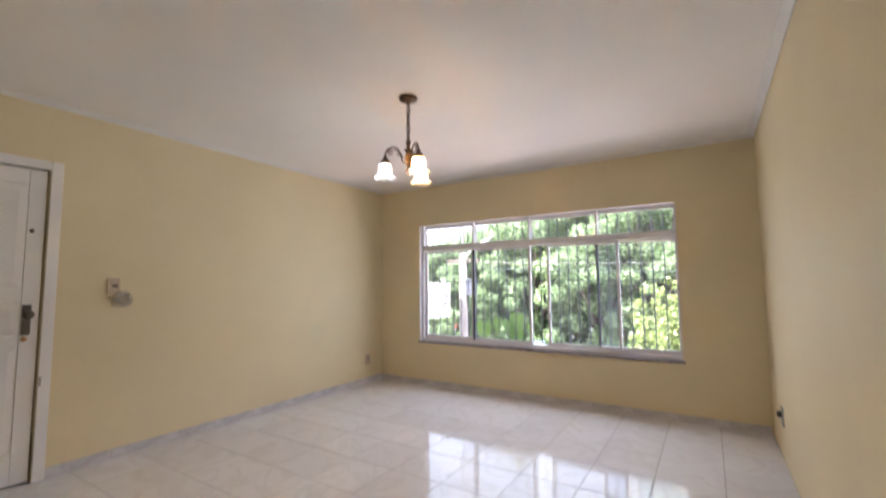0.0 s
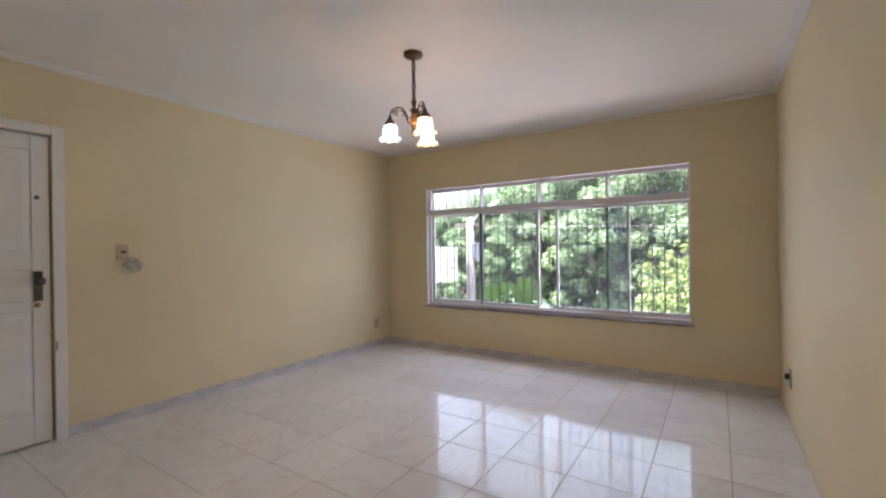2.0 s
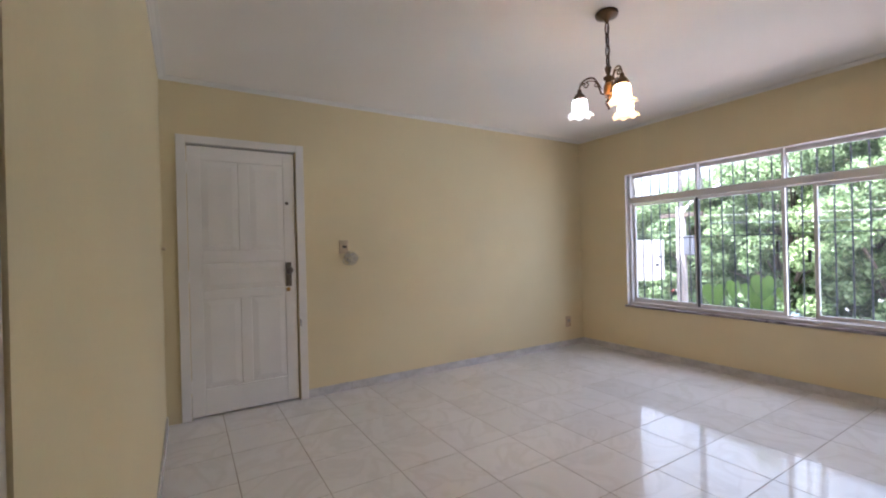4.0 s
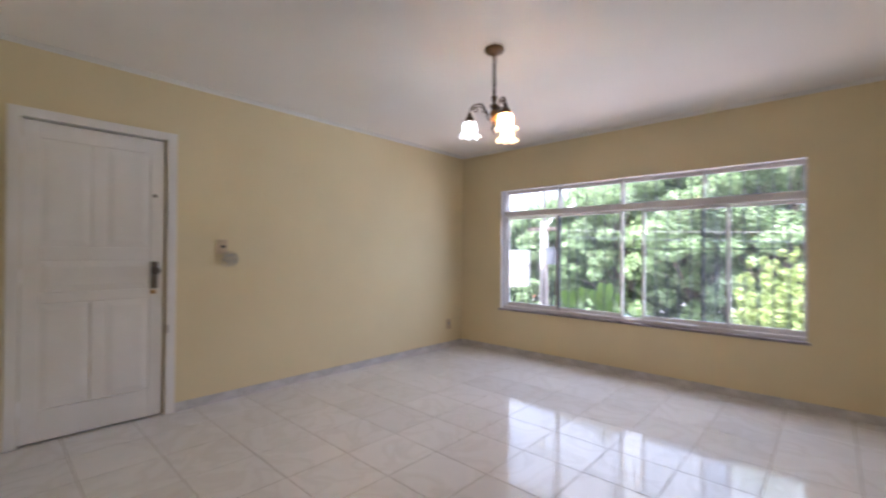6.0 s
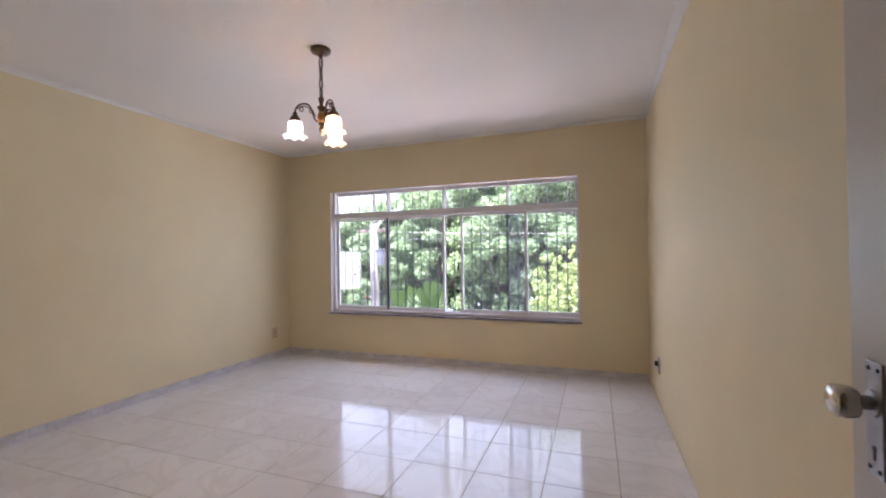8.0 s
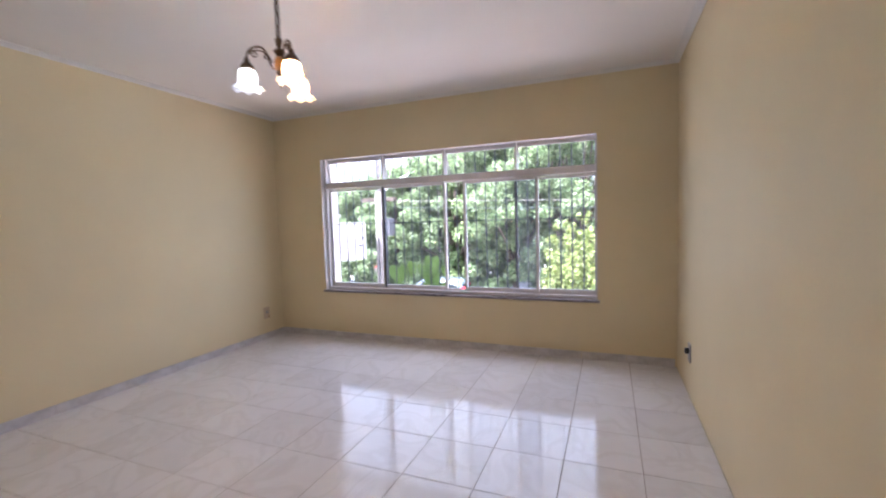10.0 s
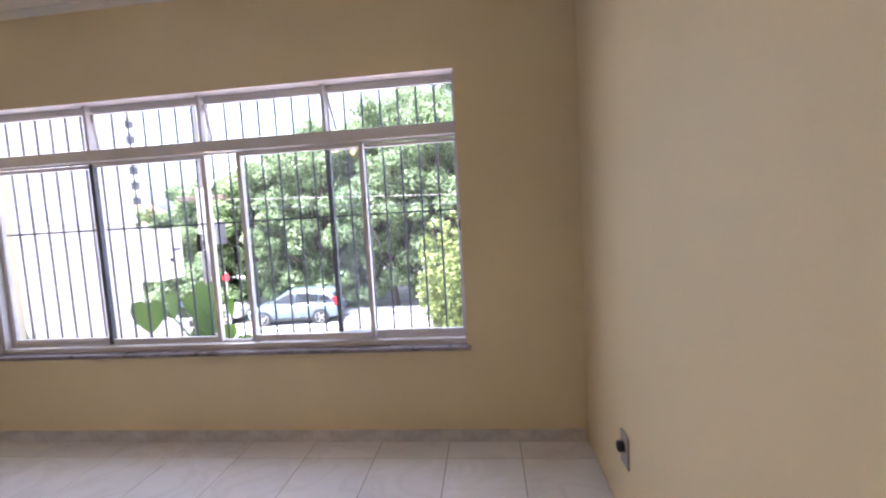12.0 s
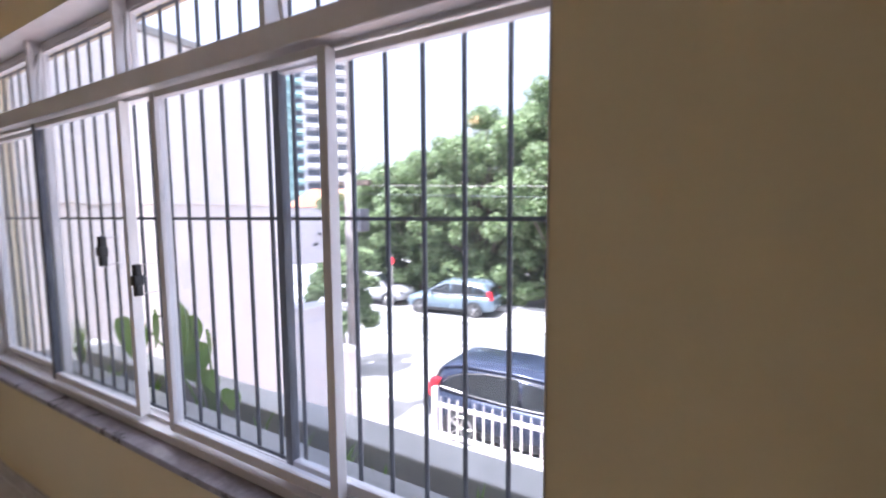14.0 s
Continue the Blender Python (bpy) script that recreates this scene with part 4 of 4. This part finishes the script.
part("cross_arm", box_bm(-0.5, 0.5, -0.05, 0.05, 4.95, 5.05, 0.01), M_BARK, pole)
part("street_arm", tube_bm([(0.03, 0, 5.05), (0.25, 0.1, 5.35), (0.75, 0.3, 5.65)], 0.03, 8), M_TOWER, pole, "pale lamp arm")
wires = thing("overhead_wires", "thin dark and pale overhead wires from the pole", "wires", (PX, PY, G0))
for dz, end, m in ((4.97, (24, 5.5, 4.9), M_GREYP), (4.80, (24, 5.2, 4.6), M_IRON), (4.6, (-20, 2, 4.6), M_IRON)):
    e = Vector(end)
    pts = []
    for k in range(17):
        t = k / 16
        p = Vector((0, 0, dz)).lerp(e, t)
        p.z -= 0.8 * t * (1 - t)
        pts.append(p)
    part("wire", tube_bm(pts, 0.0045, 5), m, wires)

# ---- trees and shrubs ----


def leaves_mesh(name, centres, spreads, counts, size, material, seed, squash=0.8):
    """Many small folded leaves gathered in clumps."""
    rs = np.random.RandomState(seed)
    cs, out = [], []
    for (c, s, n) in zip(centres, spreads, counts):
        d = rs.normal(size=(n, 3))
        d /= np.linalg.norm(d, axis=1)[:, None] + 1e-9
        rad = s * rs.uniform(0.35, 1.0, size=(n, 1)) ** 0.6
        cs.append(np.array(c) + d * rad * np.array((1, 1, squash)))
        out.append(d)
    p = np.concatenate(cs)
    d = np.concatenate(out)
    n = len(p)
    nor = d + rs.normal(scale=0.6, size=(n, 3)) + np.array((0, 0, 0.5))
    nor /= np.linalg.norm(nor, axis=1)[:, None] + 1e-9
    a = rs.normal(size=(n, 3))
    a -= nor * np.sum(a * nor, axis=1)[:, None]
    a /= np.linalg.norm(a, axis=1)[:, None] + 1e-9
    b = np.cross(nor, a)
    ln = size * rs.uniform(0.6, 1.4, size=(n, 1))
    wd = ln * 0.42
    v = np.stack([p - a * ln * 0.5, p + b * wd + nor * ln * 0.12, p + a * ln * 0.5 - nor * ln * 0.1, p - b * wd + nor * ln * 0.12], axis=1).reshape(-1, 3)
    base = np.arange(n)[:, None] * 4
    tri = np.concatenate([base + np.array((0, 1, 2)), base + np.array((0, 2, 3))], axis=1).reshape(-1, 3)
    me = bpy.data.meshes.new(name)
    me.vertices.add(len(v))
    me.vertices.foreach_set("co", v.ravel())
    me.loops.add(len(tri) * 3)
    me.loops.foreach_set("vertex_index", tri.ravel().astype(np.int32))
    me.polygons.add(len(tri))
    me.polygons.foreach_set("loop_start", np.arange(len(tri), dtype=np.int32) * 3)
    me.materials.append(material)
    me.update(calc_edges=True)
    return me


def tree(label, x, y, trunk, top, spread, leaves, size, seed, material=M_LEAF, group="street trees", name="tree", lean=0.2, trunk_r=0.16, n=36):
    """A tapered trunk that forks into limbs, each ending in clumps of leaves."""
    r = random.Random(seed)
    t = thing(name, label, "tree" if name == "tree" else "shrub", (x, y, G0), group=group)
    bm = bmesh.new()
    fork = Vector((r.uniform(-lean, lean), r.uniform(-lean, lean), trunk))
    tube_bm(bez((0, 0, -0.1), (0.05, 0, trunk * 0.3), (fork.x, fork.y, trunk * 0.7), fork, 6), [trunk_r * (1.25 - 0.07 * k) for k in range(7)], 9, bm)
    centres, spreads = [], []
    mid = Vector((0, 0, (trunk * 0.75 + top) / 2))
    half = (top - trunk * 0.75) / 2
    for k in range(n):
        u, a = r.uniform(-1, 1), r.uniform(0, 2 * math.pi)
        q = math.sqrt(1 - u * u)
        f = r.uniform(0.55, 1.0)
        c = mid + Vector((spread * q * math.cos(a) * f, spread * q * math.sin(a) * f, half * u * f))
        centres.append(c)
        spreads.append(r.uniform(0.16, 0.36) * spread * (36 / n) ** 0.3)
        if k % 3 == 0:
            m = fork.lerp(c, 0.5) + Vector((r.uniform(-0.2, 0.2), r.uniform(-0.2, 0.2), 0.1))
            tube_bm(bez(fork, m, m, c, 5), [trunk_r * 0.55 * (1 - 0.15 * i) for i in range(6)], 6, bm)
    part("trunk", bm, M_BARK, t, smooth=True)
    tot = sum(s * s for s in spreads)
    counts = [max(20, int(leaves * s * s / tot)) for s in spreads]
    crown = new("crown", leaves_mesh("crown", centres, spreads, counts, size, material, seed))
    crown.parent = t
    return t


TREES = ((-15.9, 17.9, 1.6, 6.4, 2.7), (-12.2, 17.7, 1.8, 7.6, 2.9), (-8.4, 17.6, 1.8, 8.8, 3.0), (-5.0, 17.5, 2.0, 9.9, 3.1), (-1.9, 17.6, 1.8, 10.8, 3.1), (-14.6, 22.5, 2.4, 8.0, 3.8), (-7.4, 22.0, 2.4, 11.2, 4.0), (-2.6, 22.5, 2.4, 13.4, 4.2))
for k, (x, y, tr, top, sp) in enumerate(TREES):
    tree("leafy green street tree with a dense uneven crown", x, y, tr, top, sp, 56000, 0.125, 40 + k, n=110)
for k in range(8):
    x, y, top, sp = -17.0 + 2.2 * k + 0.5 * math.sin(k * 2.3), 17.6 + 0.4 * math.cos(k * 1.7), 2.9 + 0.5 * math.sin(k * 1.3), 1.7
    tree("dark green low shrub under the street trees", x, y, 0.3, top, sp, 7000, 0.17, 80 + k, name="shrub", group="shrubs", trunk_r=0.06)
tree("mid-green leafy bush beside the gate", -8.4, 7.9, 1.2, 3.75, 0.95, 12000, 0.1, 21, M_LEAF, "garden shrubs", "shrub", trunk_r=0.04, n=44, lean=0.08)


tree("pale feathery tall tree with thin foliage behind the others", -12.3, 25.5, 4.0, 11.2, 3.0, 9000, 0.16, 33, M_LEAF3, trunk_r=0.14, n=60)


def wispy_shrub(label, x, y, high, wide, stems, leaves, seed):
    """Many slender upright shoots from one foot, each feathered with small leaves to an uneven top."""
    r = random.Random(seed)
    t = thing("shrub", label, "shrub", (x, y, G0), group="garden shrubs")
    centres, spreads = [], []
    bm = bmesh.new()
    for k in range(stems):
        a, q = r.uniform(0, 2 * math.pi), wide * math.sqrt(r.uniform(0.0, 1.0))
        h = high * r.uniform(0.62, 1.0) * (1 - 0.22 * (q / wide) ** 2)
        tip = Vector((math.cos(a) * q, math.sin(a) * q, h))
        pts = bez((tip.x * 0.1, tip.y * 0.1, -0.05), (tip.x * 0.3, tip.y * 0.3, h * 0.35), (tip.x * 0.9, tip.y * 0.9, h * 0.6), tip, 9)
        tube_bm(pts, [0.022 * (1 - 0.09 * i) for i in range(10)], 5, bm)
        for i in range(2, 10):
            centres.append(pts[i] + Vector((r.uniform(-0.06, 0.06), r.uniform(-0.06, 0.06), 0)))
            spreads.append(0.30 * (1.15 - 0.085 * i) * r.uniform(0.7, 1.2))
    part("stems", bm, M_BARK, t, smooth=True)
    tot = sum(spreads)
    crown = new("crown", leaves_mesh("crown", centres, spreads, [max(8, int(leaves * w / tot)) for w in spreads], 0.095, M_LEAF2, seed, 1.5))
    crown.parent = t


wispy_shrub("bright yellow-green slender garden shrub with upright shoots", -1.5, 10.0, 4.75, 1.35, 34, 20000, 7)
pw = thing("park_wall", "low pale wall behind the far pavement", "wall", (0, 16.3, G0))
part("wall", box_bm(-30, 20, 0, 0.2, 0, 0.32, 0.02), M_RENDER, pw)
part("coping", box_bm(-30, 20, -0.03, 0.23, 0.322, 0.38, 0.01), M_CONC, pw)

sign = thing("street_sign", "small round red street sign on a thin post", "sign", (-11.6, 14.5, G0 + 0.135))
part("post", cap_bm([(0.03, 0), (0.03, 2.4)], 8), M_GREYP, sign)
part("disc", cap_bm([(0.16, -0.01), (0.16, 0.01)], 24, (0, -0.04, 2.15), Matrix.Rotation(radians(90), 4, "X")), M_RED, sign, "round red sign face")

# ---- distance ----


def tower(label, x, y, w, d, storeys, mat, turn, storey=3.0):
    """A block of flats with balcony slabs and dark windows, storey by storey."""
    t = thing("apartment_tower", label, "building", (x, y, G0), turn=turn, group="far towers")
    part("wall", box_bm(-w / 2, w / 2, -d / 2, d / 2, 0, storeys * storey), mat, t)
    part("roof", box_bm(-w / 2 - 0.2, w / 2 + 0.2, -d / 2 - 0.2, d / 2 + 0.2, storeys * storey, storeys * storey + 0.6), mat, t)
    slab = mesh_of("balcony", box_bm(-w * 0.23, w * 0.23, -d / 2 - 1.3, -d / 2, 0, 0.95), mat)
    win = mesh_of("window", box_bm(-w * 0.2, w * 0.2, -d / 2 - 0.06, -d / 2 + 0.05, 1.0, 2.4), M_PANE)
    side = mesh_of("window", box_bm(w / 2 - 0.05, w / 2 + 0.06, -d * 0.3, d * 0.3, 1.0, 2.3), M_PANE)
    for k in range(storeys):
        for sx in (-w * 0.25, w * 0.25):
            piece("balcony", slab, t, (sx, 0, k * storey))
            piece("window", win, t, (sx, 0, k * storey + 0.1))
        piece("window", side, t, (0, 0, k * storey + 0.1))
    return t


tower("teal rendered apartment tower with balconies, far off", -88, 76, 9, 10, 17, M_TEAL, 47)
tower("pale grey apartment tower with stacked balconies, far off", -77.5, 78.5, 10.5, 14, 16, M_TOWER, 43)
house = thing("tiled_house", "low house with an orange tiled roof, far off", "house", (-33, 33, G0), turn=45)
part("wall", box_bm(-4, 4, -4, 4, 0, 5.0), M_RENDER, house)
bm = bmesh.new()
v = [bm.verts.new(p) for p in ((-4.5, -4.5, 5.001), (4.5, -4.5, 5.001), (4.5, 4.5, 5.001), (-4.5, 4.5, 5.001), (-2, 0, 7.0), (2, 0, 7.0))]
for f in ((0, 1, 5, 4), (1, 2, 5), (2, 3, 4, 5), (3, 0, 4), (3, 2, 1, 0)):
    bm.faces.new([v[i] for i in f])
part("roof", bm, M_ROOF, house)
for x in (-2.2, 1.2):
    part("window", box_bm(x, x + 1.2, -4.05, -3.95, 3.0, 4.2), M_PANE, house)
structure("wooded_backdrop", box_bm(-60, 60, 47, 48, G0, 1.2), M_BARK, "far dark hedge line", "backdrop")

# ---- floor tiles and skirting pieces ----
floor = structure("floor", box_bm(-W - 0.055, -0.001, -S - 0.075, -0.001, -0.1, -0.0015), M_GROUT, "polished marble-look floor tiles with thin grey joints", "floor")


def slab_mesh(name, w, d, h, material, bev=0.0015):
    return mesh_of(name, box_bm(-w / 2, w / 2, -d / 2, d / 2, -h, 0, bev), material)


PITCH_X, PITCH_Y, JOINT = 0.388, 0.3933, 0.0035
xs = [-W - 0.055] + [x for x in (-0.373 - PITCH_X * k for k in range(10, -1, -1)) if x > -W] + [0]
ys = [-S - 0.075] + [y for y in (-0.167 - PITCH_Y * k for k in range(11, -1, -1)) if y > -S] + [0]
tiles = {}
rng = random.Random(5)
for x0, x1 in zip(xs, xs[1:]):
    for y0, y1 in zip(ys, ys[1:]):
        w, d = round(x1 - x0 - JOINT, 4), round(y1 - y0 - JOINT, 4)
        if (w, d) not in tiles:
            tiles[w, d] = slab_mesh("tile", w, d, 0.012, M_TILE)
        t_ob = piece("tile", tiles[w, d], floor, ((x0 + x1) / 2, (y0 + y1) / 2, rng.uniform(-0.0003, 0.0003)))


def skirting(name, a, b, inward):
    """A row of marble skirting pieces from a to b along a wall."""
    a, b = Vector((*a, 0)), Vector((*b, 0))
    way = (b - a).normalized()
    n = max(1, round((b - a).length / 0.4))
    step = (b - a).length / n
    base = thing(name, "grey marble skirting along the foot of the wall", "skirting", kind="structure")
    me = mesh_of("skirting_piece", box_bm(-step / 2 + 0.001, step / 2 - 0.001, 0.001, 0.012, 0.0, 0.07, 0.0015), M_BASE)
    for k in range(n):
        ob = piece("skirting_piece", me, base, a + way * step * (k + 0.5))
        ob.rotation_euler = (0, 0, math.atan2(way.y, way.x))
    return base


skirting("baseboard_north", (-0.013, 0), (-W + 0.013, 0), 1)
skirting("baseboard_west", (-W, 0), (-W, -3.455), 1)
skirting("baseboard_south", (-W + 0.013, -S), (OX0 - 0.06, -S), 1)
